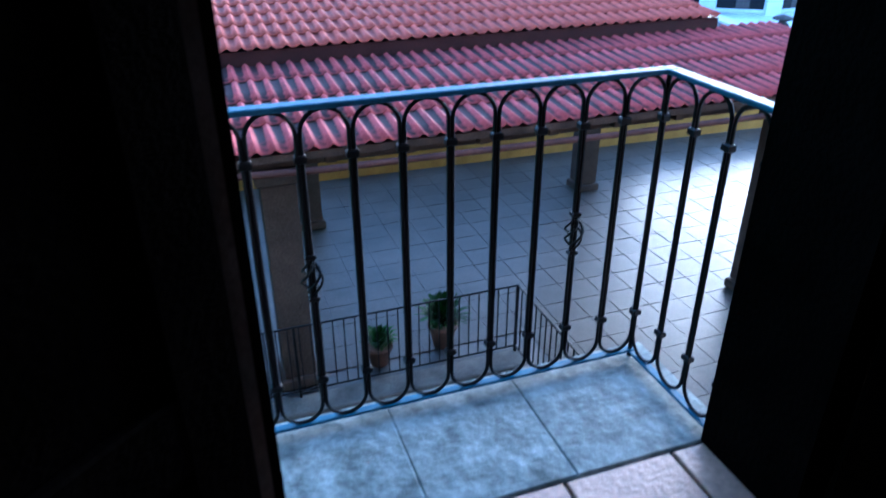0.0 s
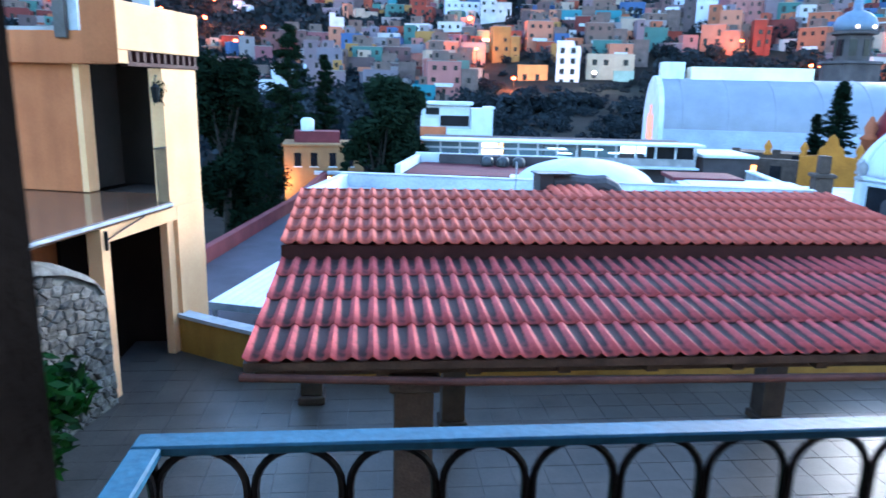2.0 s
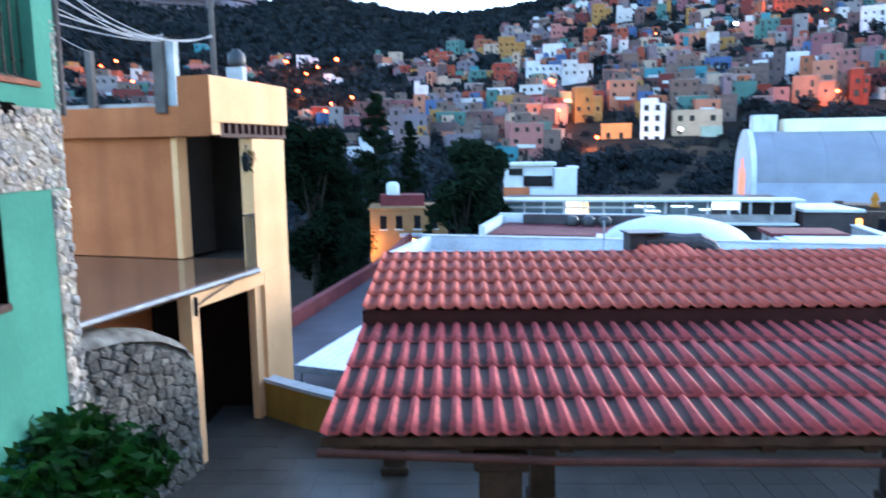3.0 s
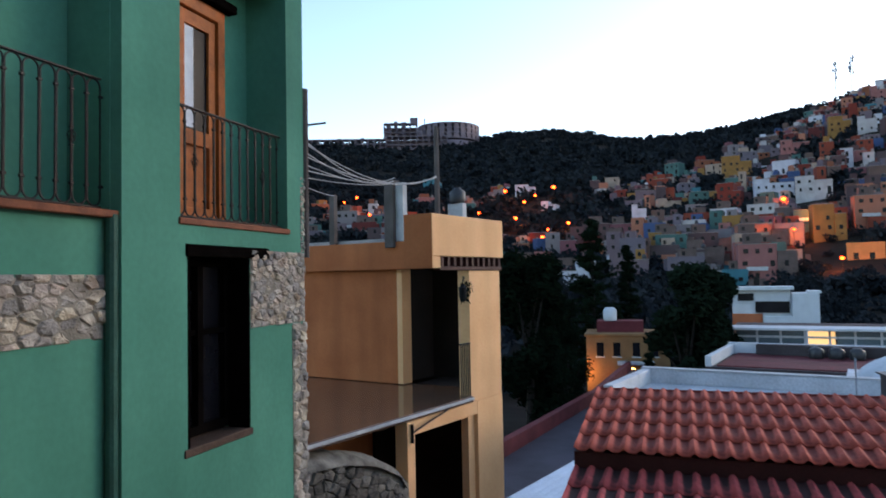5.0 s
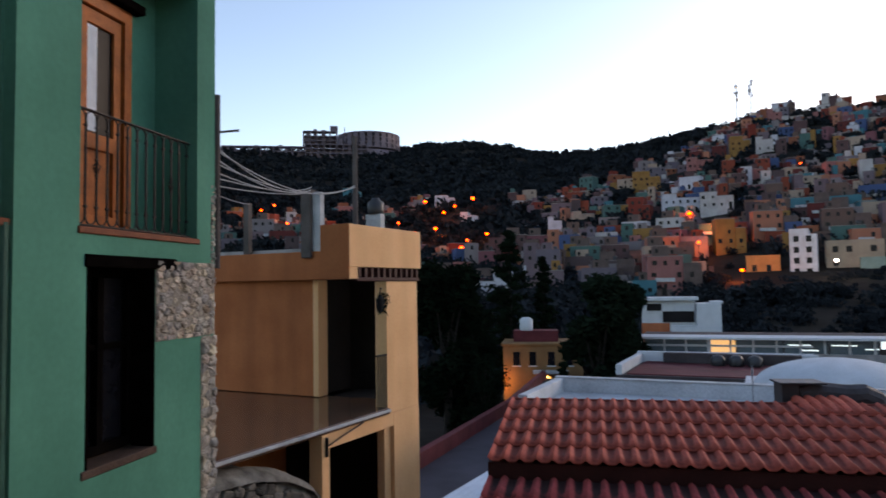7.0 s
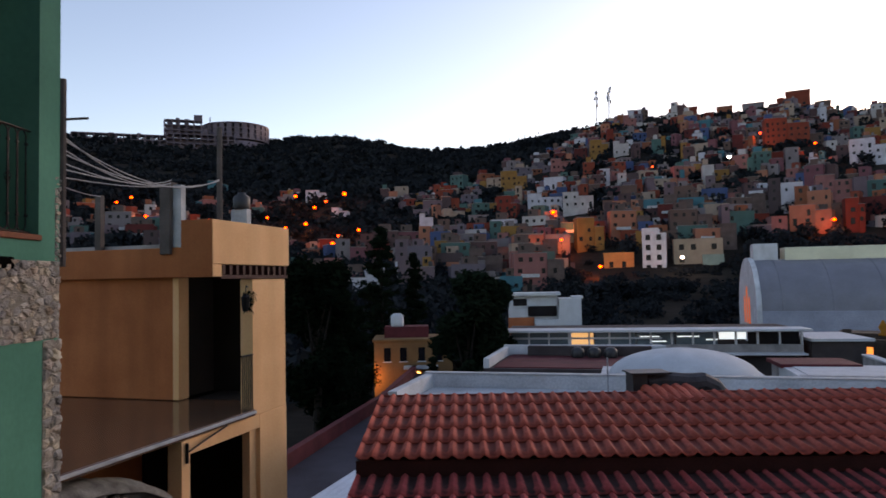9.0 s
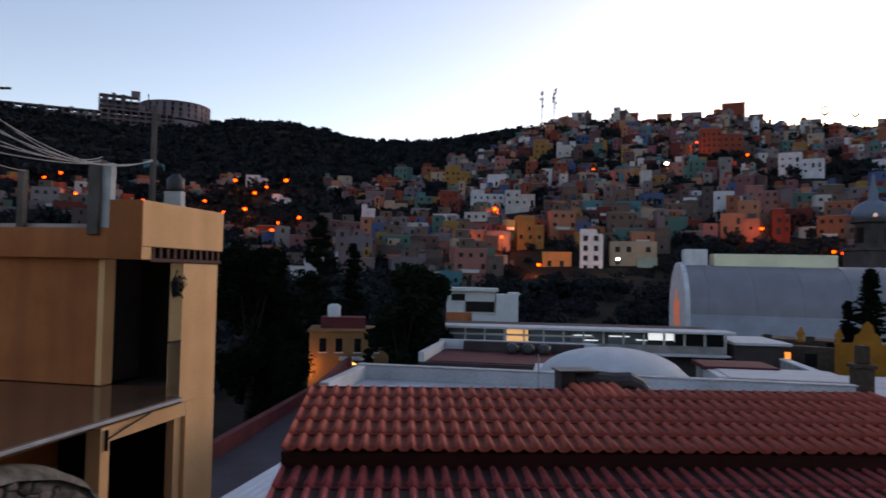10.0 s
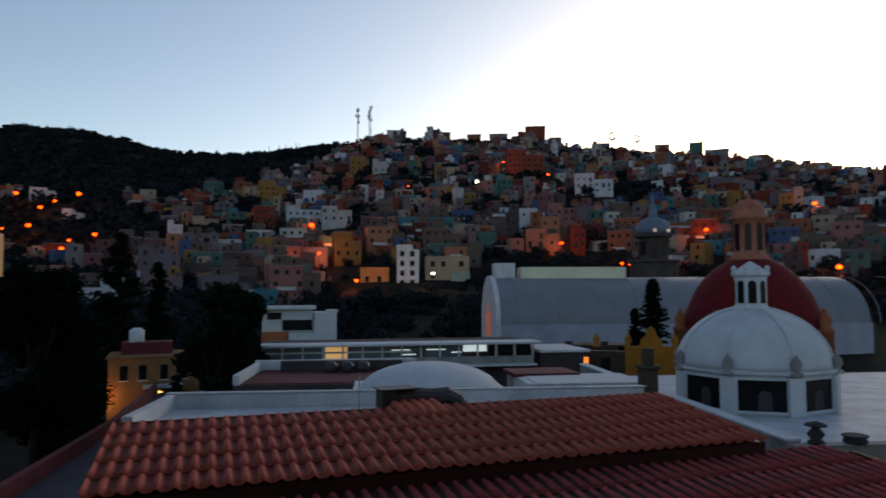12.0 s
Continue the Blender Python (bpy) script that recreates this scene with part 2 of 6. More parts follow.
# ---- mesh helpers ----
def box(bm, lo, hi, m=None, bev=0.0):
    """A box, with its top and bottom edges chamfered by bev."""
    (a, b, c), (d, e, f) = lo, hi
    if bev:
        rings = [(c, bev), (c + bev, 0), (f - bev, 0), (f, bev)]
    else:
        rings = [(c, 0), (f, 0)]
    vs = []
    for z, k in rings:
        vs.append([bm.verts.new(m @ Vector(p) if m else p) for p in ((a + k, b + k, z), (d - k, b + k, z), (d - k, e - k, z), (a + k, e - k, z))])
    for r, s in zip(vs, vs[1:]):
        for i in range(4):
            bm.faces.new((r[i], r[(i + 1) % 4], s[(i + 1) % 4], s[i]))
    bm.faces.new(vs[0][::-1]), bm.faces.new(vs[-1])
    return bm


def tube(bm, pts, r, seg=6, closed=False, taper=1.0):
    """A round bar along points."""
    pts = [Vector(p) for p in pts]
    n, rings, side = len(pts), [], None
    for i, p in enumerate(pts):
        a = pts[i - 1] if (i or closed) else p
        b = pts[(i + 1) % n] if (i < n - 1 or closed) else p
        d = (b - a).normalized()
        if side is None:
            side = d.orthogonal().normalized()
        else:
            side = (side - d * side.dot(d)).normalized()
        up = d.cross(side)
        k = r * (1 + (taper - 1) * i / max(1, n - 1))
        rings.append([bm.verts.new(p + side * (k * math.cos(q)) + up * (k * math.sin(q))) for q in (2 * math.pi * j / seg for j in range(seg))])
    for i in range(n if closed else n - 1):
        s, t = rings[i], rings[(i + 1) % n]
        for j in range(seg):
            bm.faces.new((s[j], s[(j + 1) % seg], t[(j + 1) % seg], t[j]))
    if not closed:
        bm.faces.new(rings[0][::-1]), bm.faces.new(rings[-1])
    return bm


def lathe(bm, prof, seg=24, at=(0, 0, 0), smooth=True):
    """A turned shape from (radius, height) pairs."""
    rings = []
    for r, z in prof:
        rings.append([bm.verts.new((at[0] + max(r, 1e-4) * math.cos(2 * math.pi * j / seg), at[1] + max(r, 1e-4) * math.sin(2 * math.pi * j / seg), at[2] + z)) for j in range(seg)])
    for s, t in zip(rings, rings[1:]):
        for j in range(seg):
            f = bm.faces.new((s[j], s[(j + 1) % seg], t[(j + 1) % seg], t[j]))
            f.smooth = smooth
    bm.faces.new(rings[0][::-1]), bm.faces.new(rings[-1])
    return bm


def blob(bm, c, size, rnd, n=10, rough=0.25):
    """A roughly rounded stone or clump: the hull of jittered points."""
    own = bmesh.new()
    for i in range(n):
        v = Vector((rnd.gauss(0, 1), rnd.gauss(0, 1), rnd.gauss(0, 1))).normalized() * (1 - rough * rnd.random())
        own.verts.new((c[0] + v.x * size[0], c[1] + v.y * size[1], c[2] + v.z * size[2]))
    bmesh.ops.convex_hull(own, input=own.verts)
    loose = [v for v in own.verts if not v.link_faces]
    for v in loose:
        own.verts.remove(v)
    back = {v: bm.verts.new(v.co) for v in own.verts}
    for f in own.faces:
        bm.faces.new([back[v] for v in f.verts])
    own.free()
    return bm


def mesh_of(name, bm, material):
    me = bpy.data.meshes.new(name)
    bm.to_mesh(me)
    bm.free()
    for m in (material if isinstance(material, (list, tuple)) else [material]):
        me.materials.append(m)
    return me


def part(name, bm, material, parent, label=""):
    ob = new(name, mesh_of(name, bm, material))
    ob.parent = parent
    return tagged(ob, label)


def piece(name, me, parent, m):
    """One more object on a shared mesh."""
    ob = new(name, me)
    ob.parent = parent
    ob.matrix_local = m
    return ob


def thing(name, label, category, at=(0, 0, 0), rz=0.0, group="", kind=""):
    ob = new(name)
    ob.matrix_world = pose(*at, 0, 0, rz)
    ob.empty_display_size = 0.2
    return tagged(ob, label, category, group, kind)


def single(name, bm, material, label, category, group="", kind=""):
    return tagged(new(name, mesh_of(name, bm, material)), label, category, group, kind)


B = bmesh.new
TERRACE = -3.61
EYE = (-0.36, 0.83)


def bearing(az, d):
    """A place d metres from the balcony, az degrees clockwise of straight ahead."""
    return EYE[0] + d * math.sin(radians(az)), EYE[1] + d * math.cos(radians(az))

# ---- ground and hills ----
SKYLINE = [(-75, 9.5), (-45, 10.3), (-29.5, 10.9), (-23, 10.7), (-16, 10.8), (-13, 11.35), (-10, 11.5), (-7.3, 11.2), (-4, 10.4), (0.7, 10.3), (6, 10.9), (10, 11.7),
           (13.2, 12.2), (18, 12.2), (26, 12.0), (28.5, 11.0), (32.4, 10.9), (38.7, 10.2), (41, 9.7), (44.5, 8.9), (50, 8.0), (75, 6.0)]


def lerp_table(table, x):
    if x <= table[0][0]:
        return table[0][1]
    for (a, p), (b, q) in zip(table, table[1:]):
        if x <= b:
            return p + (q - p) * (x - a) / (b - a)
    return table[-1][1]


def ridge_distance(az):
    return lerp_table([(-75, 720), (-6, 700), (4, 560), (12, 470), (75, 440)], az)


FOOT = 190.0


def ground_height(az, r):
    """Valley floor, then the hillside up to its skyline, then down behind it."""
    rr = ridge_distance(az)
    top = 1.6 + rr * math.tan(radians(lerp_table(SKYLINE, az)))
    if r < FOOT:
        base = lerp_table([(0, -7.5), (30, -7.5), (70, -9.0), (120, -7.0), (160, -3.0), (FOOT, 1.5)], r)
    elif r < rr:
        s = (r - FOOT) / (rr - FOOT)
        base = 1.5 + (top - 1.5) * s ** 1.05
    else:
        base = top - (r - rr) * 0.12
    x, y = bearing(az, r)
    rough = noise.noise((x * 0.02, y * 0.02, 0.3)) * 2.2 + noise.noise((x * 0.07, y * 0.07, 5.0)) * 0.8
    return base + rough * min(1.0, max(0.0, (r - 40) / 200.0))


def build_ground():
    bm = B()
    radii = [0.5, 12, 25, 40, 55, 70, 85, 100, 120, 140, 155, 165, 178, 190] + [190 + 9 * i for i in range(1, 62)] + [760, 800, 850, 950, 1400, 2500, 4500]
    azs = [-180 + 9 * i for i in range(12)] + [-75 + 1.0 * i for i in range(151)] + [81 + 9 * i for i in range(11)]
    rows = []
    for a in azs:
        k = max(-75, min(75, a))
        low = 1.0 if abs(a) <= 75 else max(0.0, 1 - (abs(a) - 75) / 30)
        row = []
        for r in radii:
            z = ground_height(k, r)
            z = -7.5 + (z + 7.5) * low if r > 30 else z
            x, y = bearing(a, r)
            row.append(bm.verts.new((x, y, max(z, -30))))
        rows.append(row)
    for s, t in zip(rows, rows[1:] + rows[:1]):
        for i in range(len(radii) - 1):
            f = bm.faces.new((s[i], s[i + 1], t[i + 1], t[i]))
            f.smooth = True
    single("ground", bm, EARTH, "dry scrubby valley floor and hillside under the town", "ground", kind="structure")


build_ground()

# ---- room behind the balcony ----
DOOR_L, DOOR_R, FACE = -0.712, 0.435, 0.93      # clear opening and the facade's outer face
WALL_IN = 0.62


def build_room():
    bm = B()
    box(bm, (-3.2, WALL_IN, -0.2), (DOOR_L - 0.09, FACE, 3.2))
    box(bm, (DOOR_R + 0.09, WALL_IN, -0.2), (3.0, FACE, 3.2))
    box(bm, (DOOR_L - 0.09, WALL_IN, 2.25), (DOOR_R + 0.09, FACE, 3.2))
    single("wall_front", bm, ROOMWALL, "thick plastered wall round the balcony doorway", "wall", kind="structure")
    bm = B()
    box(bm, (-3.4, -4.0, -0.2), (-3.2, FACE, 3.2))
    single("wall_side", bm, ROOMWALL, "plain plastered room wall in shade", "wall", kind="structure")
    bm = B()
    box(bm, (3.0, -4.0, -0.2), (3.2, FACE, 3.2))
    single("wall_side", bm, ROOMWALL, "plain plastered room wall in shade", "wall", kind="structure")
    bm = B()
    box(bm, (-3.4, -4.2, -0.2), (3.2, -4.0, 3.2))
    single("wall_back", bm, ROOMWALL, "plain plastered room wall in shade", "wall", kind="structure")
    bm = B()
    box(bm, (-3.4, -4.2, 3.2), (3.2, FACE, 3.4))
    single("ceiling", bm, ROOMWALL, "plain plastered ceiling of the dark room", "ceiling", kind="structure")
    bm = B()
    box(bm, (-3.2, -4.0, -0.2), (3.0, 0.925, -0.022))
    fl = single("floor", bm, GROUT, "terracotta tile floor of the dark room", "floor", kind="structure")
    bm = B()
    box(bm, (-9.0, FACE - 0.28, -7.4), (15.0, FACE - 0.01, -0.2))
    single("wall_below", bm, ROOMWALL, "painted plaster facade under the balcony", "wall", kind="structure")
    # unseen mass of the balcony's house, added to block sky light behind it
    for lo, hi in (((-9.0, -4.2, -0.2), (-3.402, FACE - 0.01, 3.4)), ((3.202, -4.2, -0.2), (15.0, FACE - 0.01, 3.4)), ((-9.0, -4.2, 3.402), (15.0, FACE - 0.01, 5.0))):
        bm = B()
        box(bm, lo, hi)
        single("unseen_house_wall", bm, ROOMWALL, "added unseen house wall that blocks the sky behind the balcony", "wall", kind="structure")
    bm = B()
    box(bm, (-0.16, -0.16, 0), (0.16, 0.16, 0.02), bev=0.004)
    me = mesh_of("floor_tile", bm, CLAYFLOOR)
    for i in range(-6, 8):
        for j in range(0, 9):
            piece("floor_tile", me, fl, pose(0.17 + i * 0.331, 0.762 - j * 0.331, -0.02))


build_room()


def build_door():
    d = thing("balcony_door", "near-black double wooden door standing open into the room", "door", (0, 0, 0))
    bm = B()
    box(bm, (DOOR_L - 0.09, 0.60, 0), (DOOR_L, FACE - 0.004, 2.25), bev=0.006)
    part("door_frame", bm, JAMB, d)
    # Right frame takes the darker copy, with shade put into the colour.
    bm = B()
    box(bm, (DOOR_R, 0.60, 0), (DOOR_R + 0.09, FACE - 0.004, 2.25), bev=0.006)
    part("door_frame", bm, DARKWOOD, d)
    # Thin paler strip added: dim room light on the frame's front, as colour.
    bm = B()
    box(bm, (DOOR_L - 0.10, 0.588, 0), (DOOR_L - 0.016, 0.599, 2.25), bev=0.003)
    part("lit_frame_strip", bm, mat("room_lit_trim", (0.16, 0.145, 0.135), 0.8, 0.3, 6, 60, 0.25), d)
    bm = B()
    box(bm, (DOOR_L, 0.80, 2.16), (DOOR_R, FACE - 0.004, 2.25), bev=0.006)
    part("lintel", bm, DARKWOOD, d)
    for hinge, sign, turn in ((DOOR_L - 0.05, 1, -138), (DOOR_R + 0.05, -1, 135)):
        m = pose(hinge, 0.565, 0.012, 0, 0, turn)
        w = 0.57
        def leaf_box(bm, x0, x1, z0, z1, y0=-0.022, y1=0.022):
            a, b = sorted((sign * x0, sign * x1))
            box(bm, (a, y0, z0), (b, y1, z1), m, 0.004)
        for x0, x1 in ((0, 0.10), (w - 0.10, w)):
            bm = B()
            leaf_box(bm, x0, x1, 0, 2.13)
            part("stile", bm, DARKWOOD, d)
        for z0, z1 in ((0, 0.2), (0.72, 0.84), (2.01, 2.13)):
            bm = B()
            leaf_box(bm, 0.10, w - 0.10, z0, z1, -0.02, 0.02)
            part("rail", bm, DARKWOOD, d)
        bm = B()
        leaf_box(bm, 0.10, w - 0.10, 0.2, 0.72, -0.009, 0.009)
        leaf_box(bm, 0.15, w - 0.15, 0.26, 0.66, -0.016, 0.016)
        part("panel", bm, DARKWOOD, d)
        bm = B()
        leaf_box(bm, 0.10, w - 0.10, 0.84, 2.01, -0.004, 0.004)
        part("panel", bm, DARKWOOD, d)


build_door()

# ---- balcony ----
RAIL_Y, RAIL_H = 1.35, 0.95
POST_L, POST_R = -0.792, 0.475


def build_balcony_floor():
    bm = B()
    box(bm, (-0.86, FACE, -0.2), (0.55, 1.40, -0.004), bev=0.004)
    fl = single("balcony_floor", bm, SLAB, "narrow balcony ledge paved with greenish stone slabs", "balcony", kind="structure")
    for x0, x1 in ((-0.86, -0.356), (-0.353, 0.05), (0.053, 0.55)):
        bm = B()
        box(bm, (x0, FACE + 0.003, -0.03), (x1, 1.405, 0.0), bev=0.003)
        part("stone_slab", bm, SLAB, fl)


build_balcony_floor()


def stadium(x0, x1, z0, z1, y=0.0):
    """A long oval loop between two uprights."""
    r, c = (x1 - x0) / 2, (x0 + x1) / 2
    top = [(c + r * math.cos(a), y, z1 - r + r * math.sin(a)) for a in (math.pi * i / 12 for i in range(13))]
    bot = [(c + r * math.cos(a), y, z0 + r + r * math.sin(a)) for a in (math.pi + math.pi * i / 12 for i in range(13))]
    return top + bot


def basket(bm, x, y, z, h=0.10, r=0.024, bar=0.0038):
    for k in range(4):
        pts = []
        for i in range(11):
            s = i / 10
            a = k * math.pi / 2 + s * math.pi * 1.2
            q = r * math.sin(math.pi * s) + 0.004
            pts.append((x + q * math.cos(a), y + q * math.sin(a), z - h / 2 + h * s))
        tube(bm, pts, bar, 5)


def railing_run(parent, n, step, top, m, baskets, bar=0.0058, low=0.03, collars=True):
    """Oval loops clasped by collars, n loops from the run's start."""
    g = 0.0055
    bm = B()
    tube(bm, stadium(g, step - g, low, top), bar, 6, True)
    loop_mesh = mesh_of("loop", bm, IRON)
    for i in range(n):
        piece("loop", loop_mesh, parent, m @ pose(i * step, 0, 0))
    bm = B()
    box(bm, (-0.015, -0.011, -0.011), (0.015, 0.011, 0.011), bev=0.004)
    collar = mesh_of("collar", bm, IRON)
    if collars:
        for i in range(n + 1):
            for z in (low + step * 0.5 + 0.075, top - step * 0.5 - 0.055):
                piece("collar", collar, parent, m @ pose(i * step, 0, z))
    for i in baskets:
        bm = B()
        z = (low + top) / 2 + 0.01
        basket(bm, i * step, 0, z)
        for k in (-0.062, 0.062):
            box(bm, (i * step - 0.014, -0.011, z + k - 0.007), (i * step + 0.014, 0.011, z + k + 0.007), bev=0.003)
        b = part("basket_twist", bm, IRON, parent)
        b.matrix_local = m


def build_balcony_railing():
    r = thing("balcony_railing", "black wrought-iron balcony railing with oval loops and a blue-grey handrail", "railing", (0, 0, 0))
    step = (POST_R - POST_L) / 10
    railing_run(r, 10, step, 0.935, pose(POST_L, RAIL_Y, 0), (2, 8))
    side = (RAIL_Y - 0.945) / 3
    railing_run(r, 3, side, 0.935, pose(POST_R, RAIL_Y - 3 * side, 0, 0, 0, 90), ())
    railing_run(r, 3, side, 0.935, pose(POST_L, RAIL_Y - 3 * side, 0, 0, 0, 90), ())
    for name, z0, z1, h, mt in (("handrail", 0.937, 0.952, 0.02, RAILTOP), ("bottom_bar", 0.018, 0.028, 0.014, RAILTOP)):
        for lo, hi in (((POST_L - h, RAIL_Y - h, z0), (POST_R + h, RAIL_Y + h, z1)), ((POST_L - h, FACE + 0.002, z0), (POST_L + h, RAIL_Y - h - 0.001, z1)),
                       ((POST_R - h, FACE + 0.002, z0), (POST_R + h, RAIL_Y - h - 0.001, z1))):
            bm = B()
            box(bm, lo, hi, bev=0.003)
            part(name, bm, mt, r)
    for x in (POST_L, POST_R):
        bm = B()
        tube(bm, [(x, RAIL_Y, 0.0), (x, RAIL_Y, 0.937)], 0.0075, 8)
        part("corner_post", bm, IRON, r)


build_balcony_railing()

# ---- terrace below ----
WELL = (-2.6, 2.3, 1.2, 5.75)      # stair well: x0, x1, y0, y1


def build_terrace():
    x0, x1, y0, y1 = WELL
    bm = B()
    z0, z1 = TERRACE - 0.35, TERRACE - 0.012
    box(bm, (-5.2, 0.95, z0), (x0, 14.2, z1))
    box(bm, (x1, 0.95, z0), (14.2, 12.4, z1))
    box(bm, (x0, y1, z0), (x1, 12.4, z1))
    box(bm, (x0, 12.4, z0), (-1.2, 13.4, z1))
    fl = single("terrace_floor", bm, GROUT, "grey square tiles on the courtyard terrace", "terrace", kind="structure")
    bm = B()
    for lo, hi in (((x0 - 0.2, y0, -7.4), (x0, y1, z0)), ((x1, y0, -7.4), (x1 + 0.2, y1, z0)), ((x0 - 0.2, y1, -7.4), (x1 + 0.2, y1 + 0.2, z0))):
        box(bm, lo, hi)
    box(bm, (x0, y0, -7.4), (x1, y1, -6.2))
    # Near-black cement holds the deep well's shade in its colour.
    single("stairwell_wall", bm, mat("shaded_well_cement", (0.022, 0.024, 0.02), 0.9, 0.3, 2, 40, 0.3), "bare cement walls of the stair well", "wall", kind="structure")
    for lo, hi in (((x0, y1 - 0.10, TERRACE - 0.45), (x1 + 0.15, y1 + 0.22, TERRACE + 0.06)), ((x1 - 0.12, y0, TERRACE - 0.45), (x1 + 0.15, y1 - 0.102, TERRACE + 0.06))):
        bm = B()
        box(bm, lo, hi, bev=0.015)
        single("stairwell_kerb", bm, DARKMORTAR, "grey cement kerb along the stair well", "kerb", kind="structure")
    return fl


terrace = build_terrace()


def build_lower_railing():
    r = thing("stair_railing", "thin black iron railing round the stair well", "railing", (0, 0, TERRACE + 0.06))
    xs, ya, yb, h = 2.33, 5.93, 1.4, 0.9
    bm = B()
    box(bm, (-0.006, -0.006, 0.08), (0.006, 0.006, h))
    bar = mesh_of("baluster", bm, IRON)
    for i in range(42):
        piece("baluster", bar, r, pose(xs - 0.118 * (i + 1), ya, 0))
    for i in range(36):
        piece("baluster", bar, r, pose(xs, ya - 0.118 * (i + 1), 0))
    for z in (0.08, h):
        for a, b in (((-2.6, ya, z), (xs, ya, z)), ((xs, ya, z), (xs, yb, z))):
            bm = B()
            tube(bm, [a, b], 0.012, 6)
            part("rail", bm, IRON, r)
    for p in ((xs, ya), (-0.2, ya), (xs, 3.6)):
        bm = B()
        box(bm, (p[0] - 0.014, p[1] - 0.014, 0), (p[0] + 0.014, p[1] + 0.014, h + 0.01))
        part("post", bm, IRON, r)


build_lower_railing()


def leaf_strip(bm, base, tip, width, sag, seg=4):
    """A narrow bent leaf blade."""
    a, b = Vector(base), Vector(tip)
    d = b - a
    side = d.cross(Vector((0, 0, 1)))
    side = side.normalized() * width if side.length > 1e-6 else Vector((width, 0, 0))
    last = None
    for i in range(seg + 1):
        s = i / seg
        p = a + d * s + Vector((0, 0, sag * math.sin(math.pi * s * 0.9)))
        w = side * (math.sin(math.pi * (0.15 + 0.85 * (1 - s))))
        row = (bm.verts.new(p - w), bm.verts.new(p + w))
        if last:
            bm.faces.new((last[0], last[1], row[1], row[0]))
        last = row


def potted_plant(x, y, height, spread, blades, seed, label, pot_r=0.17, pot_h=0.34):
    rnd = random.Random(seed)
    p = thing("potted_plant", label, "plant", (x, y, TERRACE + 0.002), group="pots by the stair railing")
    bm = B()
    lathe(bm, [(pot_r * 0.68, 0), (pot_r * 0.95, pot_h * 0.75), (pot_r, pot_h * 0.8), (pot_r * 1.08, pot_h * 0.82), (pot_r * 1.08, pot_h), (pot_r * 0.92, pot_h), (pot_r * 0.9, pot_h - 0.03)], 20)
    part("pot", bm, CLAYPOT, p)
    bm = B()
    for i in range(blades):
        a, q = rnd.uniform(0, 6.28), spread * rnd.uniform(0.25, 1)
        b = (0.05 * math.cos(a), 0.05 * math.sin(a), pot_h - 0.03)
        leaf_strip(bm, b, (q * math.cos(a), q * math.sin(a), pot_h + height * rnd.uniform(0.3, 1) * (1.15 - 0.6 * q / spread)), 0.014, 0.07)
    part("foliage", bm, SHRUBLEAF, p)


potted_plant(1.60, 6.42, 0.38, 0.36, 230, 3, "grassy green plant in a brown clay pot", 0.17, 0.32)
potted_plant(0.78, 6.32, 0.22, 0.24, 150, 4, "small bushy plant in a brown clay pot", 0.15, 0.26)
potted_plant(-0.94, 6.5, 0.75, 0.36, 150, 5, "tall spiky plant in a dark pot", 0.2, 0.42)


def pillar(x, y, w, top):
    p = thing("pillar", "square brown stone pillar under the tiled roof", "pillar", (x, y, TERRACE + 0.002), group="pavilion pillars")
    bm = B()
    box(bm, (-w / 2, -w / 2, 0.14), (w / 2, w / 2, top - TERRACE - 0.2), bev=0.02)
    part("shaft", bm, PILLAR, p)
    bm = B()
    box(bm, (-w / 2 - 0.04, -w / 2 - 0.04, 0), (w / 2 + 0.04, w / 2 + 0.04, 0.14), bev=0.02)
    part("base", bm, PILLAR, p)
    bm = B()
    box(bm, (-w / 2 - 0.05, -w / 2 - 0.05, top - TERRACE - 0.2), (w / 2 + 0.05, w / 2 + 0.05, top - TERRACE - 0.04), bev=0.02)
    part("capital", bm, PILLAR, p)


for px, py, pt in ((-0.15, 6.35, -0.98), (5.95, 6.2, -0.98), (0.68, 10.3, -0.62), (5.65, 10.2, -0.62), (-1.5, 11.3, -0.62)):
    pillar(px, py, 0.34, pt)

# ---- tiled pavilion roof ----
LOW_X0, LOW_X1, LOW_Y0, LOW_Y1, LOW_Z0, LOW_Z1 = -1.56, 8.9, 5.93, 8.62, -0.775, -0.545
UP_X0, UP_X1, UP_Y0, UP_Y1, UP_Z0, UP_Z1 = -1.57, 6.66, 8.5, 10.95, -0.365, -0.085
PITCH = 0.175


def tile_mesh(name, length, material):
    """One pressed roof tile: a trough and a roll, its lower edge lapping over the next."""
    bm = B()
    prof = [(PITCH * i / 12, 0.020 * math.cos(2 * math.pi * i / 12) + 0.005 * math.cos(4 * math.pi * i / 12)) for i in range(13)]
    prof[-1] = (PITCH + 0.004, prof[-1][1] + 0.002)
    rows = []
    for y, dz in ((0.0, 0.018), (length * 0.5, 0.009), (length + 0.03, 0.0)):
        rows.append([bm.verts.new((x, y, z + dz)) for x, z in prof])
    lip = [bm.verts.new((x, 0.0, z + 0.002)) for x, z in prof]
    rows.insert(0, lip)
    for s, t in zip(rows, rows[1:]):
        for i in range(12):
            f = bm.faces.new((s[i], s[i + 1], t[i + 1], t[i]))
            f.smooth = True
    return mesh_of(name, bm, material)


